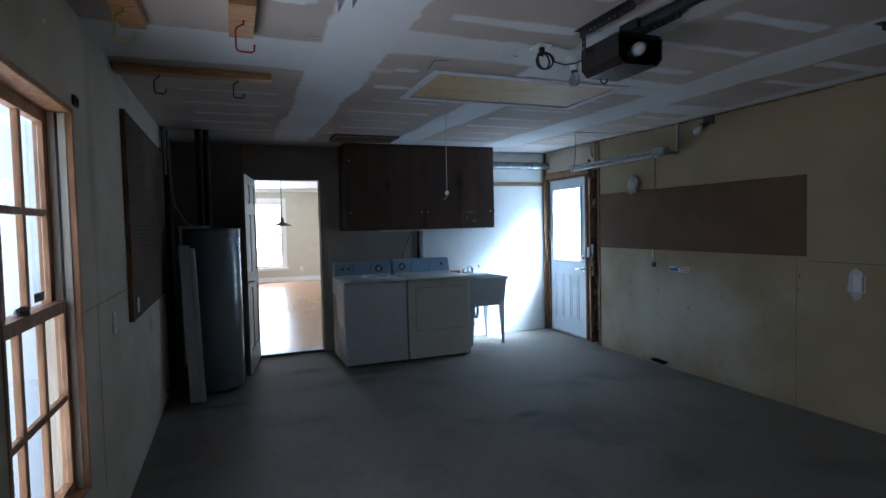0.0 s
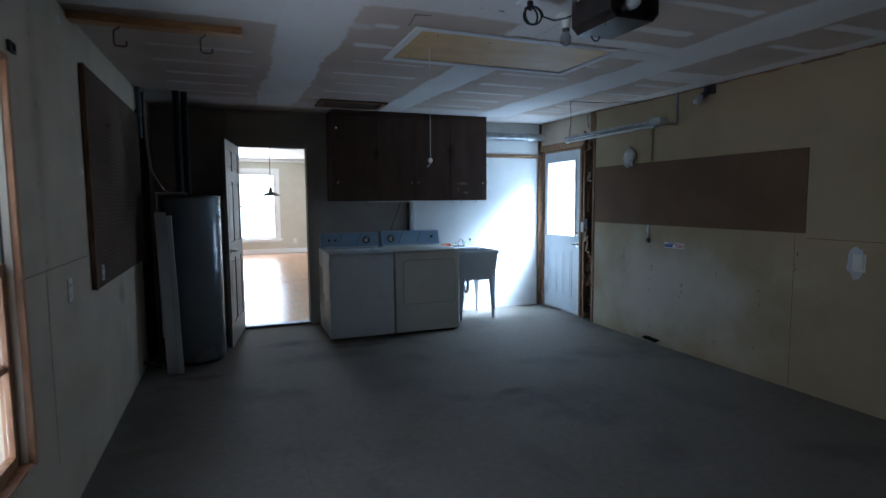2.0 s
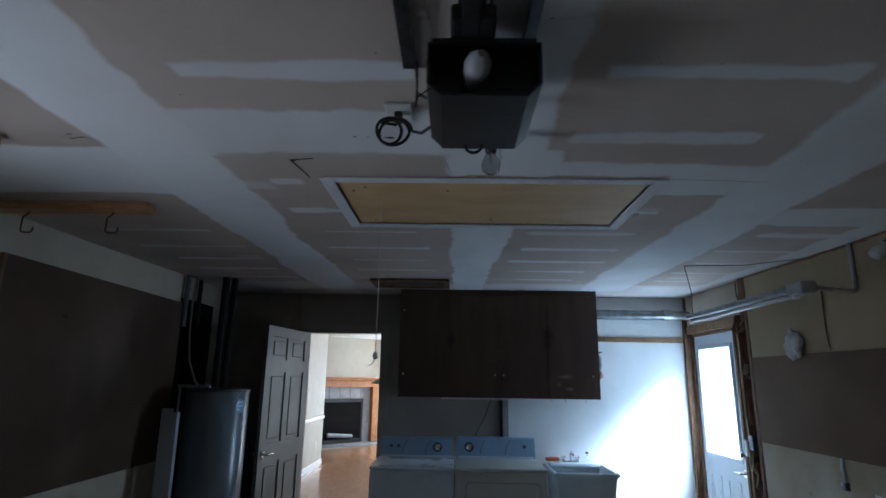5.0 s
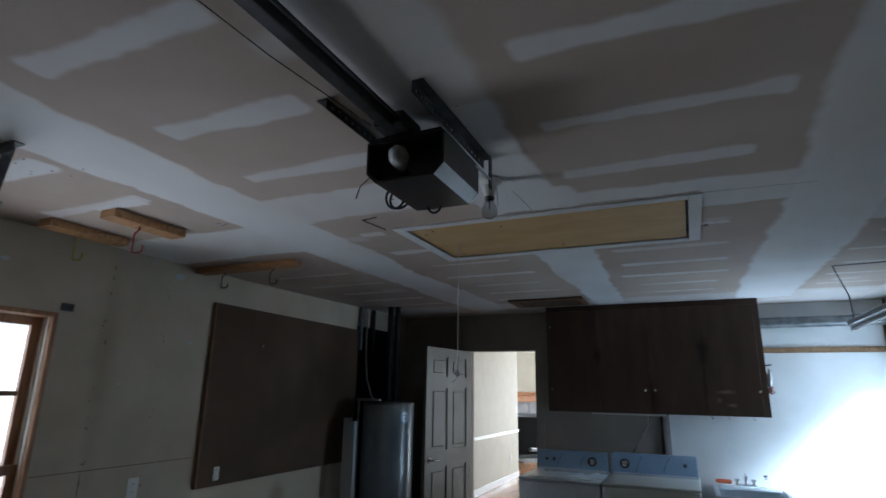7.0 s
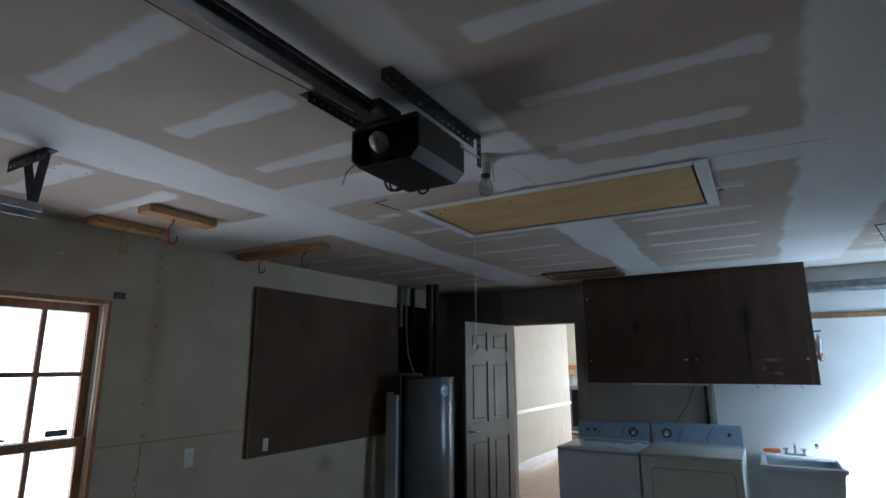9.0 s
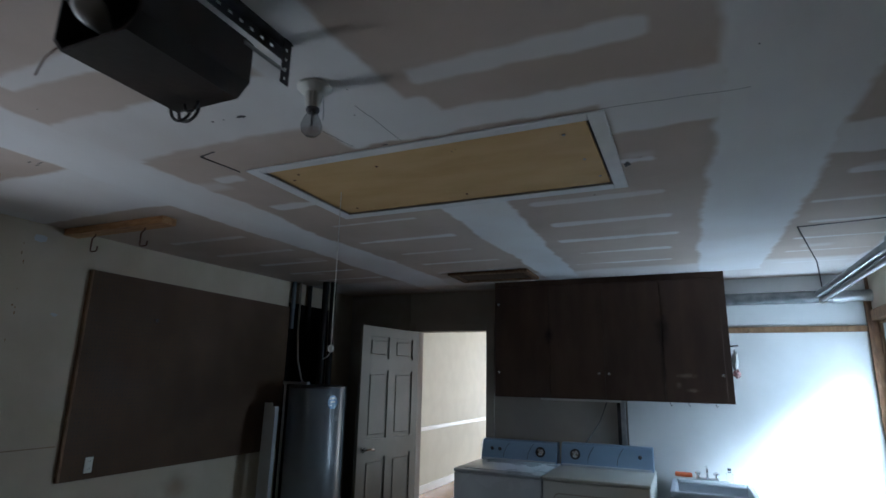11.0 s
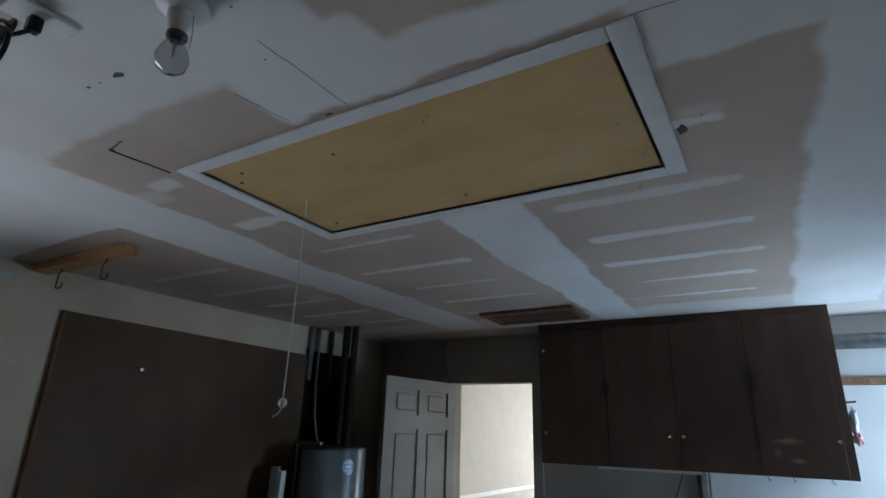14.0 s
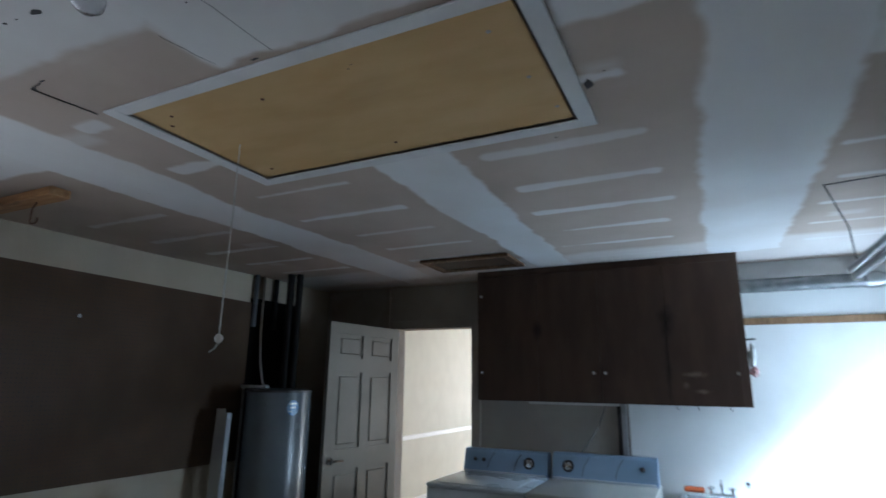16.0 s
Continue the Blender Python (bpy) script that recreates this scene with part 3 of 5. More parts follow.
# outer door in the open stud bay
XD = R + 0.09
ext = thing("door_2", (0, 0, 0), "closed white steel door with a large bright pane", "door", "", "structure")
ey0, ey1, ez0, ez1 = EXT
g = (5.88, 6.485, 0.985, 1.92)
part("leaf", wall_with_holes(bmesh.new(), "x", XD, XD + 0.045, ey0 + 0.025, ey1 - 0.025, 0.015, ez1 - 0.02, [g]), M["ext_door"], ext)
for a, b, c, d in ((g[0] - 0.03, g[0], g[2] - 0.03, g[3] + 0.03), (g[1], g[1] + 0.03, g[2] - 0.03, g[3] + 0.03), (g[0], g[1], g[2] - 0.03, g[2]), (g[0], g[1], g[3], g[3] + 0.03)):
    part("glazing_trim", B(XD - 0.010, XD + 0.003, a, b, c, d, bev=0.004), M["ext_door"], ext)
pn = part("pane", B(XD + 0.018, XD + 0.023, g[0] + 0.0005, g[1] - 0.0005, g[2] + 0.0005, g[3] - 0.0005), M["glass"], ext)
pn.visible_shadow = False
for ya, yb in ((5.925, 6.135), (6.265, 6.475)):
    za, zb = 0.20, 0.80
    for w_, d_ in ((0.0, 0.006), (0.045, 0.004)):
        part("embossed_panel", wall_with_holes(bmesh.new(), "x", XD - d_, XD + 0.002, ya + w_, yb - w_, za + w_, zb - w_, [(ya + w_ + 0.014, yb - w_ - 0.014, za + w_ + 0.014, zb - w_ - 0.014)]), M["ext_door"], ext)
bm = rod(bmesh.new(), (XD, 5.815, 1.03), (XD - 0.022, 5.815, 1.03), 0.030, seg=20)
box(bm, XD - 0.040, XD - 0.020, 5.809, 5.821, 1.012, 1.048, 0.003)
part("deadbolt", bm, M["chrome"], ext, "chrome deadbolt", True)
bm = rod(bmesh.new(), (XD, 5.815, 0.885), (XD - 0.012, 5.815, 0.885), 0.032, seg=20)
rod(bm, (XD, 5.815, 0.885), (XD - 0.05, 5.815, 0.885), 0.011, seg=12)
tube(bm, [(XD - 0.05, 5.815, 0.885), (XD - 0.053, 5.86, 0.888), (XD - 0.05, 5.92, 0.883)], 0.009)
part("lever_handle", bm, M["chrome"], ext, "chrome lever handle", True)
for nm, a in (("jamb", (XD - 0.02, XD + 0.12, ey0, ey0 + 0.022, 0, ez1)), ("jamb", (XD - 0.02, XD + 0.12, ey1 - 0.022, ey1, 0, ez1)), ("head_jamb", (XD - 0.02, XD + 0.12, ey0 + 0.022, ey1 - 0.022, ez1 - 0.018, ez1))):
    part(nm, B(*a, bev=0.003, seg=1), M["weathered"], ext, "dirty bare pine jamb")
part("threshold", B(XD - 0.02, XD + 0.12, ey0 + 0.022, ey1 - 0.022, 0.0, 0.013), M["galv"], ext)

bay = thing("stud_bay", (0, 0, 0), "exposed rough studs and header round the outer door", "studs", "", "structure")
rng = random.Random(7)
for nm, a in (("stud", (R - 0.004, R + 0.139, 5.375, 5.415, 0, C + 0.02)), ("stud", (R + 0.03, R + 0.139, 5.60, 5.64, 0, ez1 + 0.09)), ("stud", (R + 0.045, R + 0.139, 5.685, 5.727, 0, ez1)),
              ("stud", (R + 0.03, R + 0.139, 6.602, 6.645, 0, C + 0.03)), ("header", (R + 0.03, R + 0.139, 5.64, 6.602, ez1 + 0.004, ez1 + 0.085))):
    part(nm, B(*a, bev=0.004, seg=1), M["dirty_wood"] if "stud" in nm else M["weathered"], bay)
part("cripple_panel", B(R + 0.045, R + 0.139, 5.46, 6.602, ez1 + 0.09, C + 0.03), M["drywall"], bay, "dirty torn drywall above the door")
part("stud_top", B(R - 0.006, R + 0.06, 5.36, 5.46, 2.10, C + 0.02, bev=0.004), M["dirty_wood"], bay)
# torn paper and lath edges hanging in the bay
for k in range(26):
    z = rng.uniform(0.08, 1.15) if k < 18 else rng.uniform(1.2, 2.3)
    y, hgt = rng.uniform(5.43, 5.60), rng.uniform(0.10, 0.26)
    bm = bmesh.new()
    xa = R + rng.uniform(0.0, 0.07)
    pts = [(xa, y + rng.uniform(-0.03, 0.03), z + hgt * q / 4) for q in range(5)]
    wd = rng.uniform(0.010, 0.028)
    va = [bm.verts.new((p[0], p[1] - wd * (1 - 0.18 * q), p[2])) for q, p in enumerate(pts)]
    vb = [bm.verts.new((p[0] - 0.015 + rng.uniform(-0.02, 0.02), p[1] + wd * (1 - 0.18 * q), p[2])) for q, p in enumerate(pts)]
    for q in range(4):
        bm.faces.new((va[q], vb[q], vb[q + 1], va[q + 1]))
    r = bmesh.ops.solidify(bm, geom=bm.faces[:], thickness=0.004)
    part("torn_strip", bm, M[rng.choice(["dirty_wood", "weathered", "drywall_tan", "drywall", "pegboard"])], bay)
part("junction_box", B(R + 0.01, R + 0.07, 5.51, 5.57, 1.10, 1.21, bev=0.004), M["dark_plastic"], bay, "dark electrical box")
part("switch", B(R - 0.002, R + 0.012, 5.585, 5.625, 1.05, 1.17, bev=0.003), M["plate"], bay, "white light switch")

# white panelling on the back wall
bp = thing("white_wall_panel", (0, 0, 0), "white wallboard panel lit by the outer door", "wall panel", "", "structure")
part("panel", B(2.56, R + 0.05, BK - 0.012, BK - 0.0005, 0.0, 1.995, bev=0.002, seg=1), M["white_wall"], bp)
part("upper_panel", B(3.30, R + 0.05, BK - 0.010, BK - 0.0005, 2.045, C + 0.03), M["white_wall"], bp, "greyish wall strip above the wood strip")
part("wood_strip", B(3.30, R + 0.05, BK - 0.028, BK - 0.0005, 1.997, 2.043, bev=0.003), M["weathered"], bp, "bare pine strip")
part("corner_post", B(R + 0.005, R + 0.045, BK - 0.045, BK - 0.013, 0.0, 2.3, bev=0.004), M["dirty_wood"], bp, "rough wooden corner post")
part("edge_trim", B(2.505, 2.545, BK - 0.035, BK - 0.0005, 0.3, 1.995, bev=0.004), M["galv"], bp, "bare metal edge channel")
part("edge_shadow_strip", B(2.475, 2.504, BK - 0.022, BK - 0.0005, 0.3, 1.995, bev=0.003), M["dark_steel"], bp)

# hardboard on the west wall behind the heater, near-black to hold the corner's shade
tagged(part("wall_board", B(L + 0.0005, L + 0.012, 5.58, 6.20, 0.0, 2.245, bev=0.002, seg=1), M["soot_and_shade"]), "near-black hardboard behind the water heater, the corner's shade in its colour", "wall panel", "", "structure")
tagged(part("wall_board_back", B(L + 0.013, 0.42, BK - 0.012, BK - 0.0005, 0.0, C + 0.03), M["dim_board"]), "dark brown board behind the water heater", "wall panel", "", "structure")

# ---- boards on the walls ----
peg = thing("pegboard", (L, 3.70, 0.95), "large brown pegboard screwed to the wall", "pegboard")
part("board", B(L + 0.018, L + 0.024, 3.70, 5.575, 0.95, 2.20, bev=0.001, seg=1), M["pegboard"], peg)
for a in ((L + 0.0005, L + 0.018, 3.702, 3.735, 0.952, 2.198), (L + 0.0005, L + 0.018, 5.54, 5.572, 0.952, 2.198), (L + 0.0005, L + 0.018, 3.735, 5.54, 0.952, 0.985), (L + 0.0005, L + 0.018, 3.735, 5.54, 2.165, 2.198)):
    part("batten", B(*a), M["dirty_wood"], peg)
part("edge_strip", B(L + 0.0005, L + 0.030, 3.684, 3.6995, 0.95, 2.20, bev=0.002, seg=1), M["dirty_wood"], peg)
# rows of peg holes
vs, fs = [], []
for i in range(72):
    for k in range(48):
        y, z, r = 3.735 + i * 0.0254, 0.975 + k * 0.0254, 0.0032
        n0 = len(vs)
        vs += [(L + 0.0243, y + r * math.cos(q * math.pi / 3), z + r * math.sin(q * math.pi / 3)) for q in range(6)]
        fs.append(tuple(range(n0, n0 + 6)))
me = bpy.data.meshes.new("hole_pattern")
me.from_pydata([(a - L, b - 3.70, c - 0.95) for a, b, c in vs], [], fs)
me.materials.append(M["black"])
ph = new("hole_pattern", me)
ph.parent = peg
tagged(ph, "small dark drilled holes", "", "", "stuff")
part("knob", rod(bmesh.new(), (L + 0.024, 4.18, 1.93), (L + 0.045, 4.18, 1.93), 0.012, seg=12), M["chrome"], peg, "small metal hook knob", True)

pan = thing("hardboard_panel", (R, 2.88, 1.17), "long brown hardboard panel on the yellowed wall", "wall panel")
part("board", B(R - 0.009, R - 0.0005, 2.885, 5.352, 1.180, 1.800, bev=0.001, seg=1), M["panel"], pan)
for y in (3.1, 3.9, 4.7, 5.25):
    for z in (1.21, 1.78):
        part("screw", rod(bmesh.new(), (R - 0.0095, y, z), (R - 0.0115, y, z), 0.004, seg=8), M["dirty_wood"], pan)


def plate(name, x, y, z, nx, label, cat, w=0.07, h=0.115, mt="plate", slots=2):
    """A wall plate on a wall across x, facing nx."""
    t = thing(name, (x, y, z), label, cat)
    part("cover", B(x + nx * 0.0005, x + nx * 0.006, y - w / 2, y + w / 2, z - h / 2, z + h / 2, bev=0.002, seg=1), M[mt], t)
    for k in range(slots):
        zz = z + (k - (slots - 1) / 2) * 0.045
        part("socket", B(x + nx * 0.006, x + nx * 0.008, y - 0.014, y + 0.014, zz - 0.014, zz + 0.014, bev=0.002, seg=1), M["plate"], t)
        for d in (-0.006, 0.006):
            part("slot", B(x + nx * 0.0082, x + nx * 0.0086, y + d - 0.001, y + d + 0.001, zz - 0.005, zz + 0.006), M["black"], t)
    return t


plate("wall_outlet", L, 3.24, 1.02, 1, "white double outlet on the old drywall", "outlet")
plate("wall_outlet", L + 0.024, 3.86, 1.03, 1, "white outlet on the pegboard", "outlet", 0.05, 0.09)
t = plate("wall_outlet", R, 2.505, 1.00, -1, "white outlet box in a rough plaster patch", "outlet", 0.075, 0.12)
bm = bmesh.new()
rg = random.Random(3)
edge = [(2.458 + 0.058 * math.cos(a) * rg.uniform(0.7, 1.15) + 0.075, 1.005 + 0.115 * math.sin(a) * rg.uniform(0.75, 1.1)) for a in (k * math.pi / 11 for k in range(22))]
fr_, bk_ = [bm.verts.new((R - 0.004, y, z)) for y, z in edge], [bm.verts.new((R - 0.0003, y, z)) for y, z in edge]
mid_ = bm.verts.new((R - 0.006, 2.515, 1.005))
for k in range(22):
    bm.faces.new((mid_, fr_[(k + 1) % 22], fr_[k]))
    bm.faces.new((fr_[k], fr_[(k + 1) % 22], bk_[(k + 1) % 22], bk_[k]))
bmesh.ops.recalc_face_normals(bm, faces=bm.faces)
part("plaster_patch", bm, M["sink"], t, "rough white plaster patch")
part("cover_box", B(R - 0.032, R - 0.0090, 2.475, 2.535, 0.95, 1.06, bev=0.004), M["plate"], t)
bx = thing("junction_box", (L, 2.67, 2.02), "dark open electrical box in the wall", "electrical box")
part("box", wall_with_holes(bmesh.new(), "x", L + 0.0005, L + 0.012, 2.64, 2.705, 2.0, 2.04, [(2.647, 2.698, 2.006, 2.034)]), M["dark_steel"], bx)
part("cavity", B(L + 0.0005, L + 0.003, 2.647, 2.698, 2.006, 2.034), M["black"], bx)

# hanging cable end and sticker on the east wall
hc = thing("cable_end", (R, 4.47, 1.10), "grey cable with a dark plug hanging from a hook", "cable")
part("cable", tube(bmesh.new(), [(R - 0.012, 4.47, 1.18), (R - 0.02, 4.475, 1.13), (R - 0.02, 4.465, 1.09), (R - 0.018, 4.47, 1.05)], 0.006), M["galv"], hc)
part("plug", B(R - 0.034, R - 0.006, 4.452, 4.488, 1.005, 1.05, bev=0.005), M["dark_plastic"], hc)
part("drop_wire", tube(bmesh.new(), [(R - 0.014, 4.475, 1.08), (R - 0.017, 4.49, 1.125), (R - 0.012, 4.488, 1.18)], 0.003), M["plate"], hc)
st = thing("sticker", (R, 4.14, 1.0), "worn flag-striped sticker on the wall", "sticker")
part("backing", B(R - 0.0012, R - 0.0004, 4.02, 4.27, 0.972, 1.022), M["plate"], st)
part("blue_field", B(R - 0.0018, R - 0.0012, 4.16, 4.265, 0.978, 1.006), mat("blue_ink", (0.06, 0.14, 0.40), None, 8, 0.5, 0, 0.02, 60), st)
part("blue_bar", B(R - 0.0018, R - 0.0012, 4.12, 4.22, 1.010, 1.018), mat("dark_blue_ink", (0.04, 0.08, 0.26), None, 8, 0.5, 0, 0.02, 60), st)
for k in range(3):
    part("red_stripe", B(R - 0.0018, R - 0.0012, 4.025, 4.13, 0.980 + k * 0.013, 0.986 + k * 0.013), M["red"], st)

# white crumpled bag-like patch of insulation over a fixture
bagm = mat("crumpled_plastic", (0.46, 0.46, 0.45), (0.33, 0.33, 0.32), 14, 0.35, 0, 0.6, 40)


def crumpled(bm, c, size, seed, sub=3):
    bmesh.ops.create_icosphere(bm, subdivisions=sub, radius=1.0)
    for v in bm.verts:
        n = noise.fractal(v.co * 1.9 + Vector((seed, seed * 2.1, 0)), 0.6, 2.0, 4)
        v.co *= 1 + 0.35 * n
        v.co = Vector((v.co.x * size[0], v.co.y * size[1], v.co.z * size[2]))
    bmesh.ops.translate(bm, verts=bm.verts, vec=c)
    return bm


wb = thing("plastic_bag", (R - 0.05, 4.72, 1.80), "crumpled white plastic bag hung on the wall", "bag")
part("bag", crumpled(bmesh.new(), (R - 0.05, 4.74, 1.86), (0.040, 0.070, 0.095), 1.3), bagm, wb, "", True)
part("hook", tube(bmesh.new(), [(R - 0.001, 4.74, 1.95), (R - 0.05, 4.74, 1.955), (R - 0.055, 4.74, 1.93)], 0.003), M["galv"], wb)
part("wire", tube(bmesh.new(), [(R - 0.006, 4.46, 1.82), (R - 0.008, 4.46, 2.0), (R - 0.006, 4.455, 2.19)], 0.004), M["dirty_wood"], wb)

# spotlight at the top of the east wall
sp = thing("wall_lamp", (R, 3.78, 2.33), "old grey bulb lamp fixed under the ceiling", "lamp")
part("bracket", B(R - 0.03, R - 0.0005, 3.72, 3.83, 2.33, 2.405, bev=0.006), M["dark_steel"], sp)
part("socket", rod(bmesh.new(), (R - 0.03, 3.78, 2.35), (R - 0.085, 3.79, 2.315), 0.026, seg=16), M["dark_plastic"], sp, "", True)
part("bulb", lathe(bmesh.new(), (R - 0.085, 3.79, 2.315), [(0.013, 0.0), (0.018, 0.012), (0.034, 0.045), (0.038, 0.068), (0.030, 0.092), (0.010, 0.104)], 20, pose(0, 0, 0, 0, -130, 0)), M["bulb"], sp, "", True)

# ---- ceiling things ----
hx0, hx1, hy0, hy1 = HATCH
hat = thing("attic_hatch", (2.17, 3.5, C), "plywood attic hatch in a white wooden frame", "hatch")
part("panel", B(hx0 + 0.012, hx1 - 0.012, hy0 + 0.002, hy1 - 0.014, C - 0.001, C + 0.012, bev=0.001, seg=1), M["ply"], hat, "bare plywood panel")
part("cavity", B(hx0, hx1, hy0, hy1, C + 0.03, C + 0.04), M["black"], hat)
tr = 0.055
for a in ((hx0 - tr, hx0, hy0 - tr * 0.9, hy1 + tr), (hx1, hx1 + tr, hy0 - tr * 0.9, hy1 + tr), (hx0, hx1, hy0 - tr * 0.9, hy0), (hx0, hx1, hy1, hy1 + tr)):
    part("trim_board", B(a[0], a[1], a[2], a[3], C - 0.009, C - 0.0016, bev=0.003), M["compound"], hat, "white painted trim board")
for x, y in ((1.62, 3.26), (1.56, 3.31), (1.98, 3.30), (1.60, 3.75), (2.74, 3.28), (2.77, 3.52), (2.80, 3.72), (2.2, 3.74)):
    part("screw", rod(bmesh.new(), (x, y, C - 0.001), (x, y, C - 0.0035), 0.006, seg=8), M["rust"] if x < 2.5 else M["galv"], hat)
cord = thing("pull_cord", (1.66, 3.52, C), "thin white pull cord with a bead, hanging from the hatch", "pull cord")
part("cord", tube(bmesh.new(), [(1.66, 3.52, C - 0.001), (1.661, 3.521, 2.1), (1.66, 3.52, 1.71)], 0.0022, 6), M["rope"], cord)
part("bead", lathe(bmesh.new(), (1.66, 3.52, 1.682), [(0.003, 0.002), (0.011, 0.007), (0.0145, 0.018), (0.011, 0.029), (0.003, 0.034)], 16), M["plate"], cord, "", True)
part("tail", tube(bmesh.new(), [(1.66, 3.52, 1.684), (1.648, 3.515, 1.665), (1.632, 3.51, 1.655)], 0.002, 6), M["rope"], cord)

vt = thing("return_frame", (1.65, 5.9, C), "brown wooden frame round a ceiling opening", "ceiling frame")
for a in ((1.29, 1.97, 5.62, 5.67), (1.29, 1.97, 5.96, 6.01), (1.29, 1.34, 5.67, 5.96), (1.92, 1.97, 5.67, 5.96)):
    part("frame_board", B(*a, ceil_z(5.6) - 0.026, ceil_z(5.6) - 0.004, bev=0.004), M["dirty_wood"], vt)
part("board", B(1.34, 1.92, 5.67, 5.96, ceil_z(5.6) - 0.014, ceil_z(5.6) - 0.005), M["pegboard"], vt)


def hook(parent, x, y, z, mt, ax="x"):
    """A big screw hook hanging under a cleat."""
    pts = [(0.0, 0.0), (0.0, -0.014), (-0.030, -0.034), (-0.033, -0.050), (-0.033, -0.116), (-0.027, -0.128), (-0.012, -0.132), (0.030, -0.132), (0.040, -0.124), (0.042, -0.098)]
    k = 0.8 if mt == "rust" else 1.0
    pts = [(a * k, b * k) for a, b in pts]
    p3 = [(x + a, y, z + b) if ax == "x" else (x, y + a, z + b) for a, b in pts]
    return part("hook", tube(bmesh.new(), p3, 0.0042, 8), M[mt], parent, "", True)


for nm, a, hooks in (("short", (0.294, 0.40, 2.377, 2.777), [(0.352, 2.545, "red")]), ("wall", (-0.146, -0.045, 2.357, 2.785), [(-0.10, 2.545, "yellow")]), ("long", (L + 0.005, 0.53, 3.49, 3.58), [(-0.08, 3.537, "rust"), (0.34, 3.537, "rust")])):
    cl = thing("hook_cleat", (a[0], a[2], C), "bare pine cleat on the ceiling with %s hook%s" % ({"short": "a red", "wall": "a yellow", "long": "two rusty brown"}[nm], "s" if nm == "long" else ""), "cleat", "hook cleats on the ceiling")
    part("board", B(a[0], a[1], a[2], a[3], C - 0.042, C - 0.0016, bev=0.003), M["wood"], cl)
    for hx, hy, c in hooks:
        hook(cl, hx, hy, C - 0.042, c)

# keyless lampholder with a bulb
lh = thing("ceiling_lamp", (2.13, 2.69, C), "white porcelain lampholder with an unlit bulb", "lamp")
part("base", lathe(bmesh.new(), (2.13, 2.69, C - 0.002), [(0.050, 0.0), (0.050, -0.008), (0.040, -0.018), (0.026, -0.024), (0.022, -0.060), (0.017, -0.070)], 28), M["plate"], lh, "", True)
part("collar", lathe(bmesh.new(), (2.13, 2.69, C - 0.072), [(0.019, 0.0), (0.020, -0.008), (0.016, -0.014)], 20), M["dark_steel"], lh, "", True)
part("bulb", lathe(bmesh.new(), (2.13, 2.69, C - 0.080), [(0.0125, 0.001), (0.0155, -0.014), (0.0245, -0.035), (0.0295, -0.056), (0.0255, -0.077), (0.013, -0.0895), (0.001, -0.0925),
                                                            (0.001, -0.094), (0.014, -0.091), (0.027, -0.078), (0.031, -0.056), (0.026, -0.035), (0.017, -0.014), (0.014, 0.0)], 24, Matrix.Diagonal((1, 1, 0.86, 1))), M["bulb_glass"], lh, "clear greyish glass bulb", True)
part("filament_stem", rod(bmesh.new(), (2.13, 2.69, C - 0.079), (2.13, 2.69, C - 0.125), 0.004, 0.002, seg=8), M["bulb"], lh)
part("pull_chain", tube(bmesh.new(), [(2.155, 2.70, C - 0.03), (2.16, 2.702, C - 0.075), (2.16, 2.702, C - 0.11)], 0.0014, 6), M["galv"], lh)

# garage door opener
op = thing("garage_door_opener", (2.08, 2.2, C), "dark garage door opener with a bare bulb", "door opener")
ox0, ox1, oy0, oy1, oz0, oz1 = 1.948, 2.203, 2.09, 2.37, 2.203, 2.335
bm = bmesh.new()
ch = 0.032
prof = [(ox0, oz1), (ox0, oz0 + ch), (ox0 + ch, oz0), (ox1 - ch, oz0), (ox1, oz0 + ch), (ox1, oz1)]
inner = [(ox0 + 0.006, oz1 - 0.006), (ox0 + 0.006, oz0 + ch + 0.003), (ox0 + ch + 0.003, oz0 + 0.006), (ox1 - ch - 0.003, oz0 + 0.006), (ox1 - 0.006, oz0 + ch + 0.003), (ox1 - 0.006, oz1 - 0.006)]
vf, vb = [bm.verts.new((x, oy0, z)) for x, z in prof], [bm.verts.new((x, oy1, z)) for x, z in prof]
wf, wb2 = [bm.verts.new((x, oy0, z)) for x, z in inner], [bm.verts.new((x, oy0 + 0.09, z)) for x, z in inner]
for k in range(6):
    j = (k + 1) % 6
    bm.faces.new((vf[k], vb[k], vb[j], vf[j]))
    bm.faces.new((vf[j], wf[j], wf[k], vf[k]))
    bm.faces.new((wf[j], wb2[j], wb2[k], wf[k]))
bm.faces.new(vb)
bm.faces.new(wb2[::-1])
part("housing", bm, mat("dark_enamelled_steel", (0.020, 0.018, 0.018), (0.030, 0.025, 0.023), 9.0, 0.32, 0.0, 0.05, 60, (0.055, 0.032, 0.024), 7.0, 0.6), op)
part("bulb_socket", rod(bmesh.new(), (2.035, oy0 + 0.089, 2.245), (2.045, oy0 + 0.045, 2.255), 0.017, seg=14), M["dark_steel"], op, "", True)
part("bulb", lathe(bmesh.new(), (2.045, oy0 + 0.045, 2.255), [(0.013, 0), (0.017, 0.012), (0.027, 0.035), (0.031, 0.055), (0.026, 0.076), (0.012, 0.090)], 24, pose(0, 0, 0, 65, 40, 0)), M["bulb"], op, "white glass bulb", True)
part("top_plate", B(ox0 + 0.01, ox1 - 0.01, oy0, oy1, oz1, oz1 + 0.012, bev=0.003), M["dark_steel"], op)
part("rail", B(2.025, 2.065, -1.15, oy0 + 0.10, 2.347, 2.378, bev=0.003), M["dark_steel"], op, "long dark steel rail")
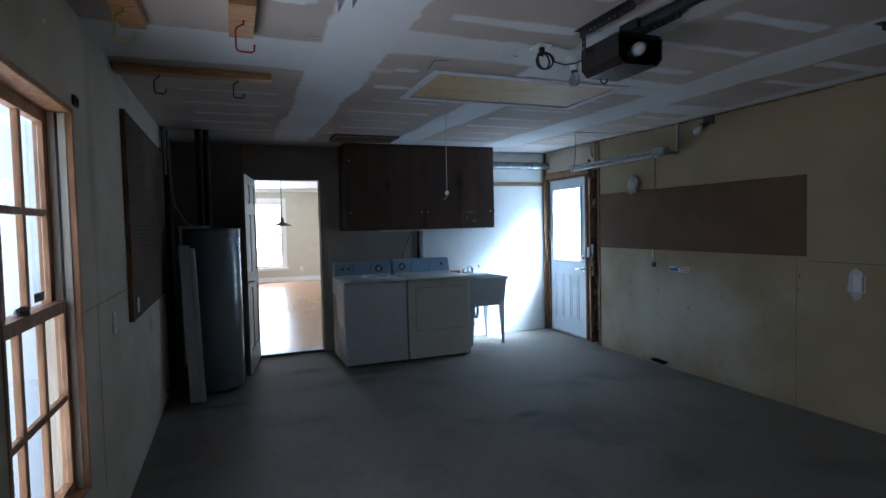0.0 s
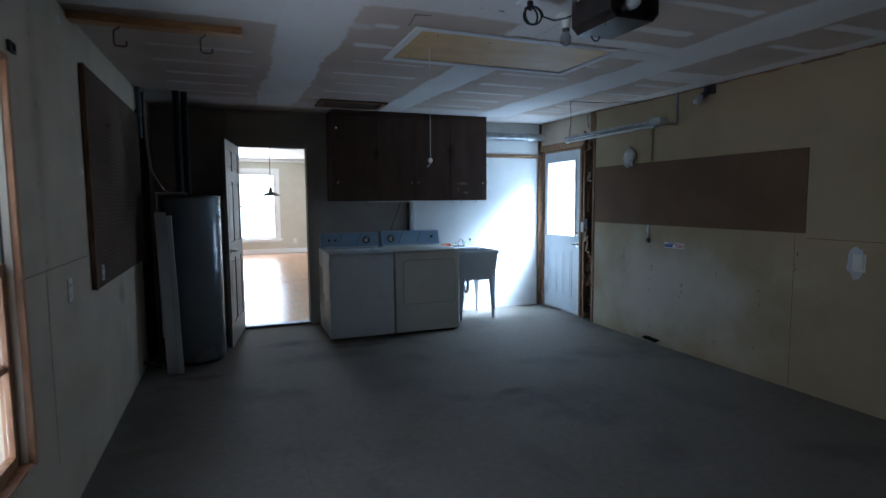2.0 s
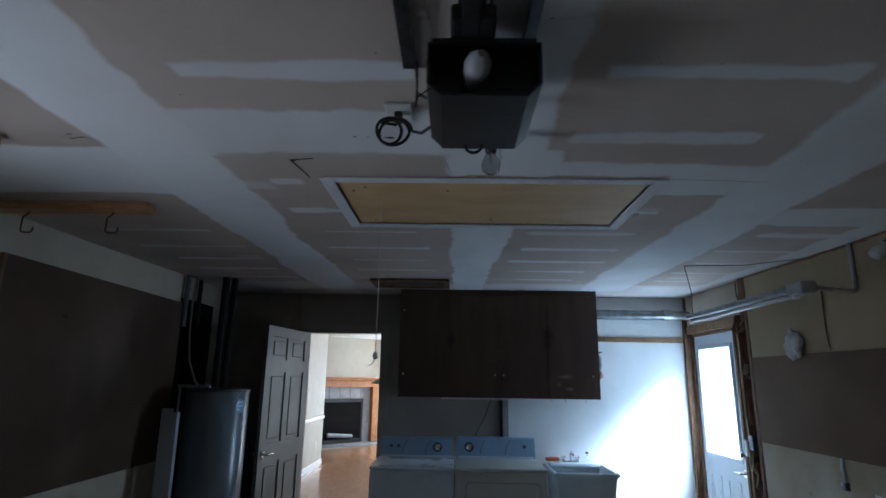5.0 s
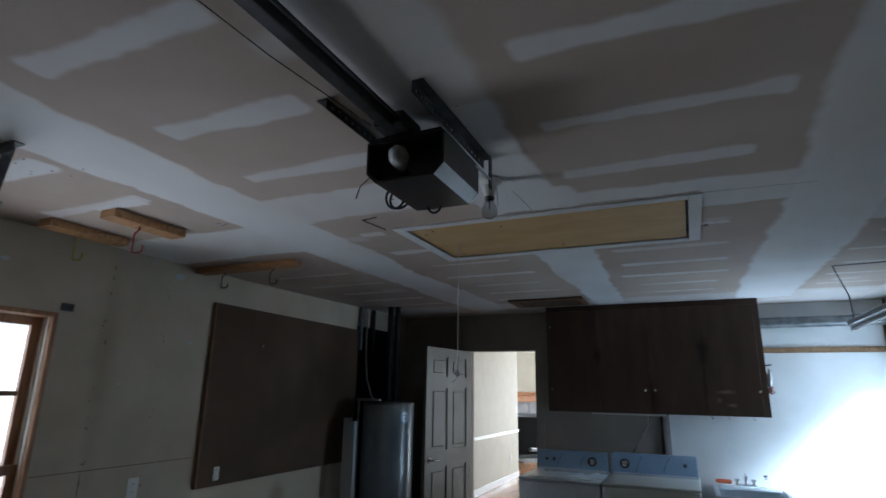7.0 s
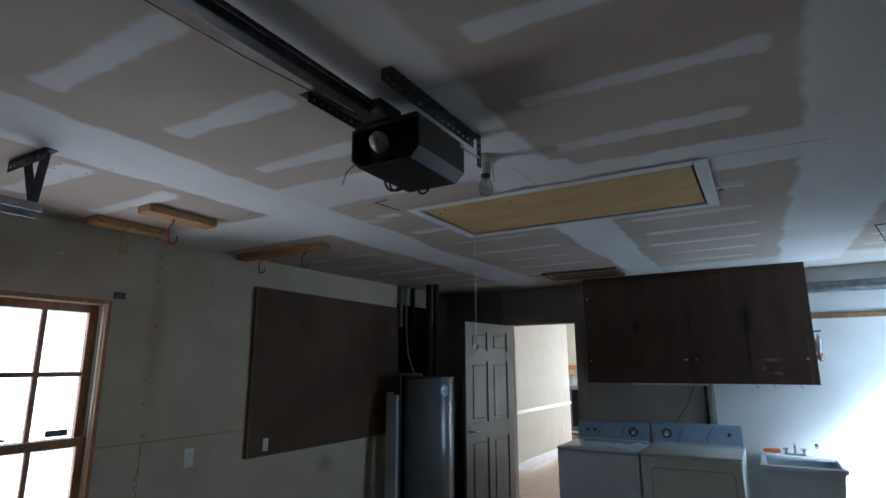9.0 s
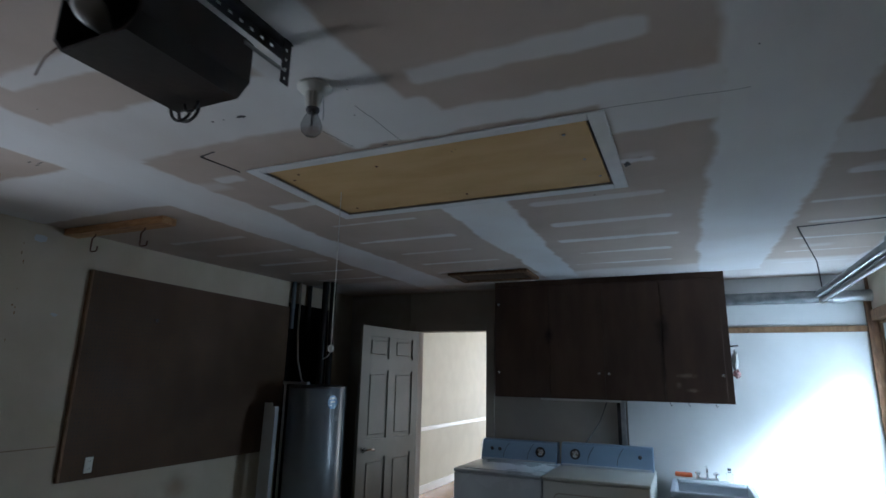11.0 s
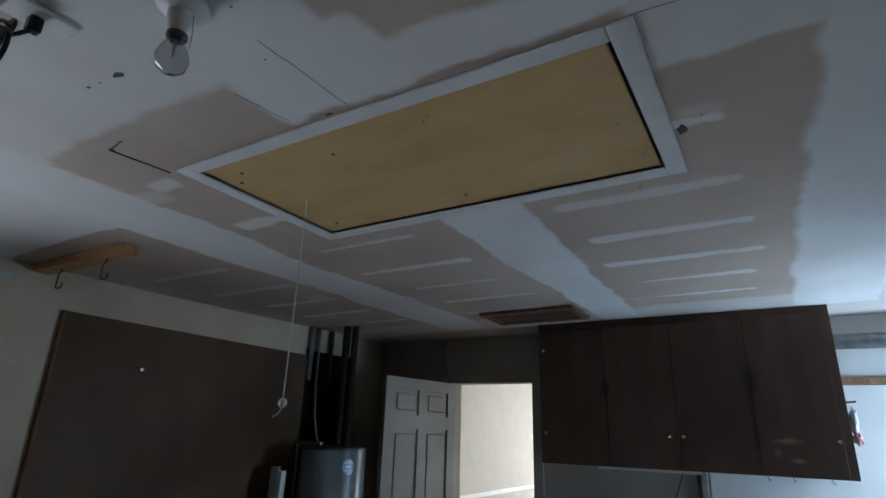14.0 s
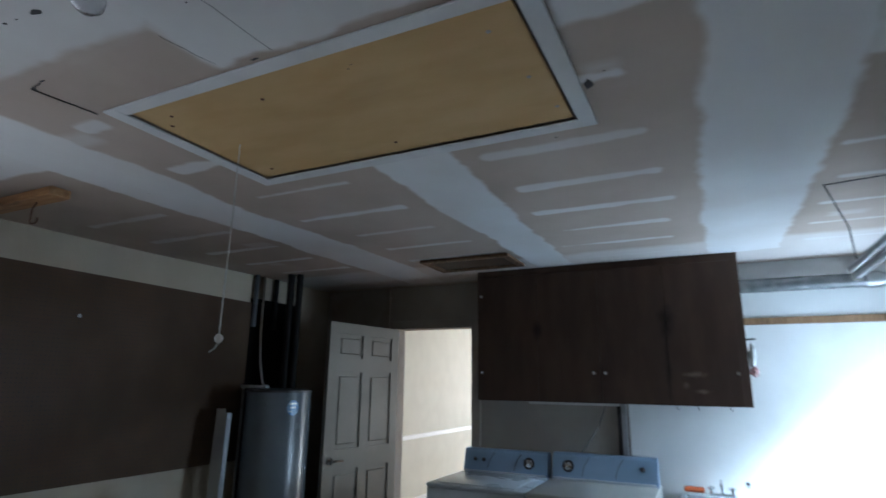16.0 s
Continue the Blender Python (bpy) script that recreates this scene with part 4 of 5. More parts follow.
part("rail_flange", B(2.015, 2.075, -1.15, oy0 + 0.05, 2.379, 2.384), M["dark_steel"], op)
part("chain", tube(bmesh.new(), [(2.085, oy0 + 0.05, 2.365), (2.085, 1.0, 2.36), (2.085, -1.1, 2.365)], 0.004, 6), M["dark_steel"], op)
part("sprocket_cover", B(2.0, 2.10, oy0 - 0.06, oy0 + 0.06, 2.348, 2.392, bev=0.008), M["dark_steel"], op)


def angle_iron(x, y0, y1, parent, side):
    """A perforated steel angle under the ceiling."""
    bm = bmesh.new()
    box(bm, x, x + 0.034 * side, y0, y1, C - 0.005, C - 0.002)
    wall_with_holes(bm, "x", x, x + 0.003, y0, y1, C - 0.036, C - 0.005, [(y0 + 0.02 + 0.035 * k, y0 + 0.034 + 0.035 * k, C - 0.024, C - 0.014) for k in range(int((y1 - y0 - 0.03) / 0.035))])
    return part("hanger_angle", bm, M["dark_steel"], parent, "perforated steel angle")


angle_iron(2.172, 1.94, 2.50, op, 1)
angle_iron(1.905, 1.93, 2.32, op, -1)
for x in (1.9095, 2.2060):
    yb = 2.49 if x > 2 else 2.31
    part("hanger_strap", wall_with_holes(bmesh.new(), "x", x, x + 0.003, yb - 0.028, yb, 2.29, C - 0.002, [(yb - 0.019, yb - 0.009, 2.30 + 0.026 * k, 2.31 + 0.026 * k) for k in range(4)]), M["dark_steel"], op, "perforated steel strap")
    part("cross_bolt", rod(bmesh.new(), (x, yb - 0.014, 2.325), (ox0 if x < 2 else ox1, oy1 - 0.03, 2.325), 0.005, seg=8), M["galv"], op)
cd = [(1.97, oy1, 2.30), (1.945, 2.42, 2.292), (1.915, 2.47, 2.295)]
cd += [(1.838 + (0.044 + 0.006 * math.sin(a * 0.37)) * math.cos(a) - 0.002 * a, 2.515 + 0.012 * math.sin(a * 0.5), 2.322 + (0.042 + 0.004 * math.sin(a * 0.7)) * math.sin(a)) for a in (k * 0.3 for k in range(50))]
cd += [(1.83, 2.54, 2.355), (1.834, 2.565, C - 0.03)]
part("power_cord", tube(bmesh.new(), cd, 0.0048, 8), M["black"], op, "coiled black power cord", True)
part("plug", B(1.822, 1.848, 2.546, 2.572, C - 0.044, C - 0.010, bev=0.005), M["black"], op)
part("bottom_loop", tube(bmesh.new(), [(2.06 + 0.022 * math.cos(a), 2.34, 2.200 + 0.022 * math.sin(a)) for a in (math.pi + k * math.pi / 8 for k in range(9))], 0.004, 8), M["black"], op)
part("wire", tube(bmesh.new(), [(1.96, 2.10, 2.23), (1.93, 2.09, 2.20), (1.92, 2.085, 2.16)], 0.0016, 6), M["rust"], op)
part("bell_wire", tube(bmesh.new(), [(1.95, 2.1, 2.40), (1.9, 1.7, 2.408), (1.88, 1.0, 2.410), (1.9, -1.2, 2.410)], 0.0018, 6), M["dark_steel"], op)
ob = thing("ceiling_outlet", (1.835, 2.566, C), "white outlet cover on the ceiling", "outlet")
part("cover", B(1.795, 1.875, 2.505, 2.625, C - 0.010, C - 0.0016, bev=0.002, seg=1), M["plate"], ob)

# sectional door behind the walk and its tracks
gd = thing("garage_door", (2.08, FR, 0), "white sectional garage door, closed", "garage door", "", "structure")
for k in range(4):
    part("section", B(0.82, 3.34, FR + 0.002, FR + 0.045, 0.002 + k * 0.53, 0.528 + k * 0.53, bev=0.006), M["white_trim"], gd)
for x in (0.64, 3.44):
    tk = thing("door_track", (x, 0, C), "galvanised door track hung on steel angles", "door track", "garage door tracks")
    bm = bmesh.new()
    box(bm, x - 0.025, x + 0.025, FR + 0.06, 1.80, 2.215, 2.218)
    box(bm, x - 0.025, x - 0.022, FR + 0.06, 1.80, 2.165, 2.215)
    box(bm, x + 0.022, x + 0.025, FR + 0.06, 1.80, 2.185, 2.215)
    part("track", bm, M["galv"], tk)
    s = -1 if x < 2 else 1
    bm = box(bmesh.new(), x - 0.20, x + 0.11, 1.75, 1.788, C - 0.006, C - 0.002)
    wall_with_holes(bm, "y", 1.75, 1.753, x - 0.20, x + 0.11, C - 0.044, C - 0.006, [(x - 0.185 + 0.035 * k, x - 0.170 + 0.035 * k, C - 0.030, C - 0.018) for k in range(8)])
    part("ceiling_angle", bm, M["dark_steel"], tk)
    bm = bmesh.new()
    for q in (-0.10, 0.05):
        m = look((x, 1.775, 2.21), (x + q, 1.775, C))
        box(bm, -0.016, 0.016, -0.0015, 0.0015, -(Vector((q, 0, C - 2.21)).length), 0, m=m)
    part("brace", bm, M["dark_steel"], tk)

# fluorescent light on a chain
fl = thing("fluorescent_light", (3.85, 4.55, C), "dusty fluorescent tube light hung below the ceiling", "light")
fx, fy0, fy1, fz = 3.78, 3.80, 5.135, 2.065
part("housing", B(fx - 0.03, fx + 0.03, fy0 + 0.02, fy1, fz, fz + 0.034, bev=0.010), M["galv"], fl, "dull metal housing")
part("tube", rod(bmesh.new(), (fx, fy0 + 0.05, fz - 0.016), (fx, fy1 - 0.03, fz - 0.016), 0.014, seg=16), M["bulb"], fl, "white glass tube", True)
for y in (fy0 + 0.04, fy1 - 0.02):
    part("lampholder", B(fx - 0.016, fx + 0.016, y - 0.012, y + 0.012, fz - 0.034, fz, bev=0.003), M["plate"], fl)
part("end_cap", B(fx - 0.040, fx + 0.045, fy0 - 0.07, fy0 + 0.06, fz - 0.018, fz + 0.045, bev=0.012), M["galv"], fl)
part("chain", tube(bmesh.new(), [(fx, 5.08, fz + 0.034), (fx - 0.02, 5.02, 2.25), (3.67, 4.90, ceil_z(4.9) - 0.001)], 0.0028, 6), M["dark_steel"], fl)
part("wire", tube(bmesh.new(), [(3.67, 4.90, ceil_z(4.9) - 0.004), (4.05, 4.80, C - 0.002), (R - 0.02, 4.55, C - 0.006)], 0.0025, 6), M["dark_steel"], fl)
part("conduit", tube(bmesh.new(), [(fx + 0.03, 3.83, fz + 0.03), (4.1, 4.0, 2.11), (R - 0.04, 4.13, 2.125), (R - 0.022, 4.14, 2.15), (R - 0.02, 4.14, 2.25), (R - 0.02, 4.14, C - 0.004)], 0.011, 10), M["galv"], fl, "bent metal conduit", True)

# horizontal duct in the back corner
du = thing("vent_duct", (3.9, 6.5, 2.27), "galvanised round dryer duct along the back wall", "duct")
bm = bmesh.new()
prof_n = 34
rings = []
for k in range(prof_n):
    x = 3.372 + (4.14 - 3.372) * k / (prof_n - 1)
    r = 0.048 + (0.003 if k % 8 == 0 else 0)
    rings.append([bm.verts.new((x, 6.56 + r * math.cos(q * math.pi / 12), 2.262 + r * math.sin(q * math.pi / 12))) for q in range(24)])
for a, b in zip(rings, rings[1:]):
    for q in range(24):
        bm.faces.new((a[q], a[(q + 1) % 24], b[(q + 1) % 24], b[q]))
part("pipe", bm, mat("dull_galvanised_steel", (0.30, 0.31, 0.32), (0.20, 0.21, 0.22), 14.0, 0.42, 0.9, 0.05, 60), du, "", True)
part("collar", rod(bmesh.new(), (4.12, 6.56, 2.262), (4.20, 6.56, 2.262), 0.056, seg=24), M["galv"], du, "", True)
part("elbow", tube(bmesh.new(), [(4.19, 6.56, 2.262), (4.26, 6.56, 2.262), (R + 0.01, 6.56, 2.262), (R + 0.08, 6.56, 2.262)], 0.044, 20), M["galv"], du, "", True)

# ---- laundry ----
cb = thing("wall_cabinet", (2.43, 6.43, 1.44), "dark brown plywood wall cabinet under the ceiling", "cabinet")
cx0, cx1, cy0, cz0, cz1 = 1.50, 3.37, 6.235, 1.44, C + 0.029
part("body", B(cx0, cx1, cy0, BK - 0.03, cz0, cz1, bev=0.002, seg=1), M["cabinet"], cb)
part("face_frame_top", B(cx0, cx1, cy0 - 0.012, cy0, cz1 - 0.05, cz1), M["cabinet"], cb)
part("face_frame_side", B(cx1 - 0.045, cx1, cy0 - 0.012, cy0, cz0, cz1 - 0.05), M["cabinet"], cb)
doors = (1.503, 1.992, 2.445, 2.896, 3.3265)
for k, (a, b) in enumerate(zip(doors, doors[1:])):
    d = part("door", B(a + 0.0015, b - 0.0015, cy0 - 0.020, cy0 - 0.0005, cz0 + 0.006, cz1 - 0.053, bev=0.002, seg=1), M["cabinet"], cb)
    kx = {0: a + 0.045, 1: b - 0.045, 2: a + 0.035, 3: b - 0.02}[k]
    part("knob", lathe(bmesh.new(), (kx, cy0 - 0.020, 1.645), [(0.006, 0), (0.006, 0.010), (0.013, 0.016), (0.012, 0.022), (0.004, 0.025)], 16, pose(0, 0, 0, 90, 0, 0)), M["chrome"], d, "small round metal knob", True)
part("latch", rod(bmesh.new(), (1.54, cy0 - 0.020, 2.24), (1.54, cy0 - 0.030, 2.24), 0.012, seg=12), M["chrome"], cb)
part("lower_rail", B(1.9, 2.55, cy0 + 0.02, cy0 + 0.05, cz0 - 0.018, cz0 - 0.0005), M["plate"], cb, "pale rail under the cabinet")
for x in (2.02, 2.92, 3.05, 3.24):
    part("cup_hook", tube(bmesh.new(), [(x, cy0 + 0.03, cz0), (x, cy0 + 0.03, cz0 - 0.015), (x + 0.008, cy0 + 0.025, cz0 - 0.028), (x + 0.014, cy0 + 0.02, cz0 - 0.02)], 0.002, 6), M["dark_steel"], cb)
hb = thing("hanging_bag", (3.40, 6.35, 1.62), "small clear bag with reddish contents on the cabinet side", "bag")
part("peg", rod(bmesh.new(), (cx1, 6.34, 1.87), (cx1 + 0.06, 6.34, 1.875), 0.006, seg=8), M["dark_steel"], hb)
part("bag", crumpled(bmesh.new(), (cx1 + 0.030, 6.34, 1.76), (0.022, 0.035, 0.075), 5.1), bagm, hb, "", True)
part("contents", crumpled(bmesh.new(), (cx1 + 0.034, 6.34, 1.665), (0.026, 0.036, 0.035), 9.2), mat("pinkish_cloth", (0.40, 0.17, 0.16), (0.5, 0.35, 0.33), 20, 0.7, 0, 0.3, 60), hb, "", True)


def console(parent, x0, x1, ztop, knobs):
    """The sloping control panel at the back of a laundry machine."""
    bm = bmesh.new()
    ya, yb, z0 = 6.27, 6.40, 0.905
    pr = [(ya, z0), (ya + 0.012, z0 + 0.03), (ya + 0.050, ztop - 0.012), (ya + 0.066, ztop), (yb, ztop), (yb, z0)]
    l = [bm.verts.new((x0, y, z)) for y, z in pr]
    r = [bm.verts.new((x1, y, z)) for y, z in pr]
    for k in range(6):
        j = (k + 1) % 6
        bm.faces.new((l[k], r[k], r[j], l[j]))
    bm.faces.new(l[::-1])
    bm.faces.new(r)
    bmesh.ops.bevel(bm, geom=bm.edges[:], offset=0.005, segments=2, affect="EDGES")
    c = part("console", bm, M["console"], parent, "blue-grey control panel")
    tilt = math.degrees(math.atan2(0.038, ztop - 0.012 - z0 - 0.03))
    for xa in (x0 + 0.62 * (x1 - x0), x0 + 0.30 * (x1 - x0)):
        arc = []
        for q in range(9):
            f = q / 8
            z = z0 + 0.035 + f * (ztop - 0.02 - z0 - 0.035)
            arc.append((xa + 0.05 * f * f, ya + 0.0105 + (z - z0 - 0.03) * 0.038 / (ztop - 0.042 - z0), z))
        part("accent_line", tube(bmesh.new(), arc, 0.0022, 6), M["dark_plastic"], c, "thin dark curved line")
    part("lower_band", B(x0 + 0.01, x1 - 0.01, ya - 0.003, ya + 0.006, z0 + 0.004, z0 + 0.022, bev=0.002, seg=1), M["appliance"], c)
    for x, z, rr in knobs:
        y = ya + 0.012 + (z - z0 - 0.03) * 0.038 / (ztop - 0.042 - z0)
        m = pose(0, 0, 0, 90 - tilt, 0, 0)
        k = part("knob", lathe(bmesh.new(), (x, y, z), [(rr, -0.002), (rr, 0.006), (rr * 0.62, 0.010), (rr * 0.55, 0.026), (rr * 0.3, 0.029)], 24, m), M["chrome"] if rr > 0.02 else M["dark_plastic"], c, "", True)
        if rr > 0.02:
            part("dial_ring", lathe(bmesh.new(), (x, y, z), [(rr * 1.5, -0.001), (rr * 1.5, 0.002), (rr * 1.05, 0.003)], 28, m), M["dark_plastic"], c, "", True)
    return c


wa = thing("washing_machine", (1.69, 6.04, 0), "white top-load washing machine with a blue-grey console", "washing machine")
wx0, wx1, wy0, wy1 = 1.345, 2.028, 5.685, 6.40
part("cabinet", B(wx0, wx1, wy0, wy1, 0.02, 0.885, bev=0.014, seg=3), M["appliance"], wa, "", True)
part("top", B(wx0 - 0.003, wx1 + 0.003, wy0 - 0.006, wy1, 0.886, 0.910, bev=0.009, seg=3), M["appliance"], wa, "", True)
part("lid", B(wx0 + 0.07, wx1 - 0.07, wy0 + 0.03, 6.24, 0.9105, 0.919, bev=0.006), M["appliance"], wa, "", True)
console(wa, wx0 + 0.012, wx1 - 0.012, 1.075, [(1.875, 0.995, 0.028), (1.45, 1.0, 0.014), (1.52, 1.0, 0.014)])
for x in (wx0 + 0.05, wx1 - 0.05):
    for y in (wy0 + 0.05, wy1 - 0.05):
        part("foot", rod(bmesh.new(), (x, y, 0), (x, y, 0.024), 0.018, seg=12), M["dark_plastic"], wa)
tp = thing("tape_strip", (wx0, 5.78, 0.8), "pale strip of tape on the washer's side", "tape")
part("strip", B(wx0 - 0.004, wx0 - 0.0004, 5.72, 5.76, 0.42, 0.86, bev=0.001, seg=1), M["plate"], tp)

dr = thing("dryer", (2.41, 6.04, 0), "off-white front-load dryer with a blue-grey console", "dryer")
dx0, dx1 = 2.040, 2.778
part("cabinet", B(dx0, dx1, wy0, wy1, 0.02, 0.885, bev=0.014, seg=3), M["cream_enamel"], dr, "", True)
part("top", B(dx0 - 0.003, dx1 + 0.003, wy0 - 0.006, wy1, 0.886, 0.910, bev=0.009, seg=3), M["cream_enamel"], dr, "", True)


def rounded_panel(xa, xb, za, zb, ya, yb, r):
    """An upright plate with round corners, its front at ya."""
    bm = bmesh.new()
    ring = []
    for cx, cz, q0 in ((xb - r, zb - r, 0), (xa + r, zb - r, 1), (xa + r, za + r, 2), (xb - r, za + r, 3)):
        ring += [(cx + r * math.cos((q0 + q / 6) * math.pi / 2), cz + r * math.sin((q0 + q / 6) * math.pi / 2)) for q in range(7)]
    f, b = [bm.verts.new((x, ya, z)) for x, z in ring], [bm.verts.new((x, yb, z)) for x, z in ring]
    n = len(ring)
    for k in range(n):
        bm.faces.new((f[k], b[k], b[(k + 1) % n], f[(k + 1) % n]))
    front = bm.faces.new(f)
    bm.faces.new(b[::-1])
    bmesh.ops.recalc_face_normals(bm, faces=bm.faces)
    bmesh.ops.bevel(bm, geom=[e for e in front.edges], offset=0.004, segments=2, affect="EDGES")
    return bm


dd = part("door", rounded_panel(dx0 + 0.087, dx1 - 0.062, 0.332, 0.798, wy0 - 0.011, wy0 - 0.0008, 0.035), M["cream_enamel"], dr, "flush door with round corners", True)
part("door_gap", rounded_panel(dx0 + 0.080, dx1 - 0.055, 0.325, 0.805, wy0 - 0.006, wy0 - 0.0004, 0.040), M["raw_drywall"], dr)
part("pull", B(dx0 + 0.10, dx0 + 0.12, wy0 - 0.020, wy0 - 0.012, 0.50, 0.62, bev=0.003), M["cream_enamel"], dd)
console(dr, dx0 + 0.012, dx1 - 0.012, 1.085, [(2.165, 1.0, 0.028), (2.67, 1.01, 0.016)])
for x in (dx0 + 0.05, dx1 - 0.05):
    for y in (wy0 + 0.05, wy1 - 0.05):
        part("foot", rod(bmesh.new(), (x, y, 0), (x, y, 0.024), 0.018, seg=12), M["dark_plastic"], dr)
cw = thing("appliance_cord", (2.3, 6.42, 1.2), "thin dark cord behind the machines", "cord")
part("cord", tube(bmesh.new(), [(2.20, 6.43, 1.03), (2.25, 6.55, 1.12), (2.33, 6.63, 1.25), (2.40, 6.638, 1.435)], 0.005, 8), M["dark_plastic"], cw)

# utility sink
sk = thing("utility_sink", (3.16, 6.3, 0), "grey plastic laundry tub on four legs", "sink")
sx0, sx1, sy0, sy1, sz0, sz1 = 2.885, 3.455, 6.0, 6.615, 0.48, 0.835
bm = bmesh.new()


def loop(i, z):
    return [bm.verts.new(p) for p in ((sx0 + i, sy0 + i, z), (sx1 - i, sy0 + i, z), (sx1 - i, sy1 - i, z), (sx0 + i, sy1 - i, z))]


def bridge(a, b):
    for k in range(4):
        bm.faces.new((a[k], a[(k + 1) % 4], b[(k + 1) % 4], b[k]))


ls = [loop(0.055, sz0), loop(0.025, sz1 - 0.035), loop(0.0, sz1 - 0.033), loop(0.0, sz1), loop(0.035, sz1), loop(0.060, sz0 + 0.04)]
for a, b in zip(ls, ls[1:]):
    bridge(a, b)
bm.faces.new(ls[0][::-1])
bm.faces.new(ls[-1])
bmesh.ops.bevel(bm, geom=bm.edges[:], offset=0.006, segments=2, affect="EDGES")
part("basin", bm, M["sink"], sk, "", True)
part("faucet_deck", B(sx0 + 0.05, sx1 - 0.05, sy1 - 0.095, sy1 - 0.012, sz1 - 0.02, sz1 + 0.012, bev=0.008), M["sink"], sk)
for x in (sx0 + 0.075, sx1 - 0.075):
    for y in (sy0 + 0.075, sy1 - 0.08):
        bm = bmesh.new()
        sgn = 1 if x > 3.1 else -1
        sy_ = 1 if y > 6.3 else -1
        rod(bm, (x + 0.005 * sgn, y + 0.01 * sy_, 0.0), (x - 0.008 * sgn, y, sz0 + 0.05), 0.017, 0.045, seg=4)
        bmesh.ops.bevel(bm, geom=[e for e in bm.edges], offset=0.004, segments=1, affect="EDGES")
        part("leg", bm, M["sink"], sk)
fa = thing("faucet", (3.16, 6.56, sz1), "chrome two-handle faucet on the sink", "faucet")
fz0 = sz1 + 0.012
part("base", B(3.06, 3.22, 6.545, 6.585, fz0, fz0 + 0.018, bev=0.006), M["chrome"], fa)
part("spout", tube(bmesh.new(), [(3.14, 6.565, fz0 + 0.015), (3.14, 6.56, fz0 + 0.07), (3.14, 6.52, fz0 + 0.105), (3.14, 6.45, fz0 + 0.095), (3.14, 6.425, fz0 + 0.07)], 0.009, 10), M["chrome"], fa, "", True)
for x in (3.075, 3.205):
    part("handle", lathe(bmesh.new(), (x, 6.565, fz0 + 0.015), [(0.012, 0), (0.010, 0.02), (0.022, 0.028), (0.022, 0.042), (0.008, 0.048)], 14), M["chrome"], fa, "", True)
so = thing("soap_bottle", (3.30, 6.56, sz1), "small clear bottle with a dark cap", "bottle")
part("bottle", lathe(bmesh.new(), (3.30, 6.565, fz0), [(0.022, 0), (0.026, 0.01), (0.026, 0.055), (0.012, 0.072), (0.012, 0.082)], 16), M["glass"], so, "", True)
part("cap", rod(bmesh.new(), (3.30, 6.565, fz0 + 0.082), (3.30, 6.565, fz0 + 0.10), 0.013, seg=14), M["dark_plastic"], so)
og = thing("scrub_brush", (2.99, 6.57, sz1), "orange scrub brush on the sink's back edge", "brush")
part("block", B(2.905, 3.035, 6.545, 6.60, fz0 + 0.012, fz0 + 0.045, bev=0.012), M["orange"], og)
part("bristles", B(2.915, 3.025, 6.55, 6.595, fz0, fz0 + 0.012), M["plate"], og)
bk = thing("bucket", (3.03, 6.47, 0), "small black bucket under the sink", "bucket")
part("pail", lathe(bmesh.new(), (3.05, 6.46, 0), [(0.085, 0.0), (0.105, 0.21), (0.112, 0.212), (0.112, 0.225), (0.100, 0.225), (0.080, 0.02)], 28), M["black"], bk, "", True)
part("handle", tube(bmesh.new(), [(3.05 + 0.112 * math.cos(a), 6.46 - 0.03 - 0.02 * math.sin(a), 0.205 - 0.07 * math.sin(a)) for a in (k * math.pi / 10 for k in range(11))], 0.003, 6), M["galv"], bk)
dp = thing("drain_pipe", (3.17, 6.35, 0.3), "white plastic drain trap under the sink", "pipe")
part("pipe", tube(bmesh.new(), [(3.17, 6.34, sz0), (3.17, 6.34, 0.34), (3.17, 6.37, 0.29), (3.17, 6.42, 0.29), (3.17, 6.45, 0.34), (3.17, 6.50, 0.37), (3.17, BK - 0.012, 0.37)], 0.019, 12), M["plate"], dp, "", True)

# ---- water heater corner ----
wh = thing("water_heater", (0.105, 5.56, 0), "tall grey cylindrical water heater with a blue badge", "water heater")
HX, HY, HR = 0.105, 5.56, 0.243
part("tank", lathe(bmesh.new(), (HX, HY, 0), [(HR - 0.008, 0.03), (HR, 0.035), (HR, 1.475), (HR - 0.006, 1.490)], 64), M["heater"], wh, "", True)
part("top_cap", lathe(bmesh.new(), (HX, HY, 1.49), [(HR + 0.004, -0.012), (HR + 0.004, 0.004), (HR - 0.05, 0.014), (0.02, 0.018)], 64), M["dark_steel"], wh, "", True)
part("base_ring", lathe(bmesh.new(), (HX, HY, 0), [(HR - 0.02, 0), (HR - 0.015, 0.032)], 48), M["dark_steel"], wh)
# a curved badge on the jacket
bm = bmesh.new()
ba = -0.38
rows_b = []
for i in range(9):
    u = -1 + i / 4
    w = math.sqrt(max(0, 1 - u * u))
    rows_b.append([(ba + u * 0.20, 1.37 + q * w * 0.055) for q in (-1, -0.5, 0, 0.5, 1)])
gv = [[bm.verts.new((HX + (HR + 0.002) * math.cos(a), HY + (HR + 0.002) * math.sin(a), z)) for a, z in r] for r in rows_b]
for a, b in zip(gv, gv[1:]):
    for k in range(4):
        if (a[k].co - a[k + 1].co).length > 1e-5 or (b[k].co - b[k + 1].co).length > 1e-5:
            bm.faces.new((a[k], b[k], b[k + 1], a[k + 1]))
bmesh.ops.remove_doubles(bm, verts=bm.verts, dist=1e-6)
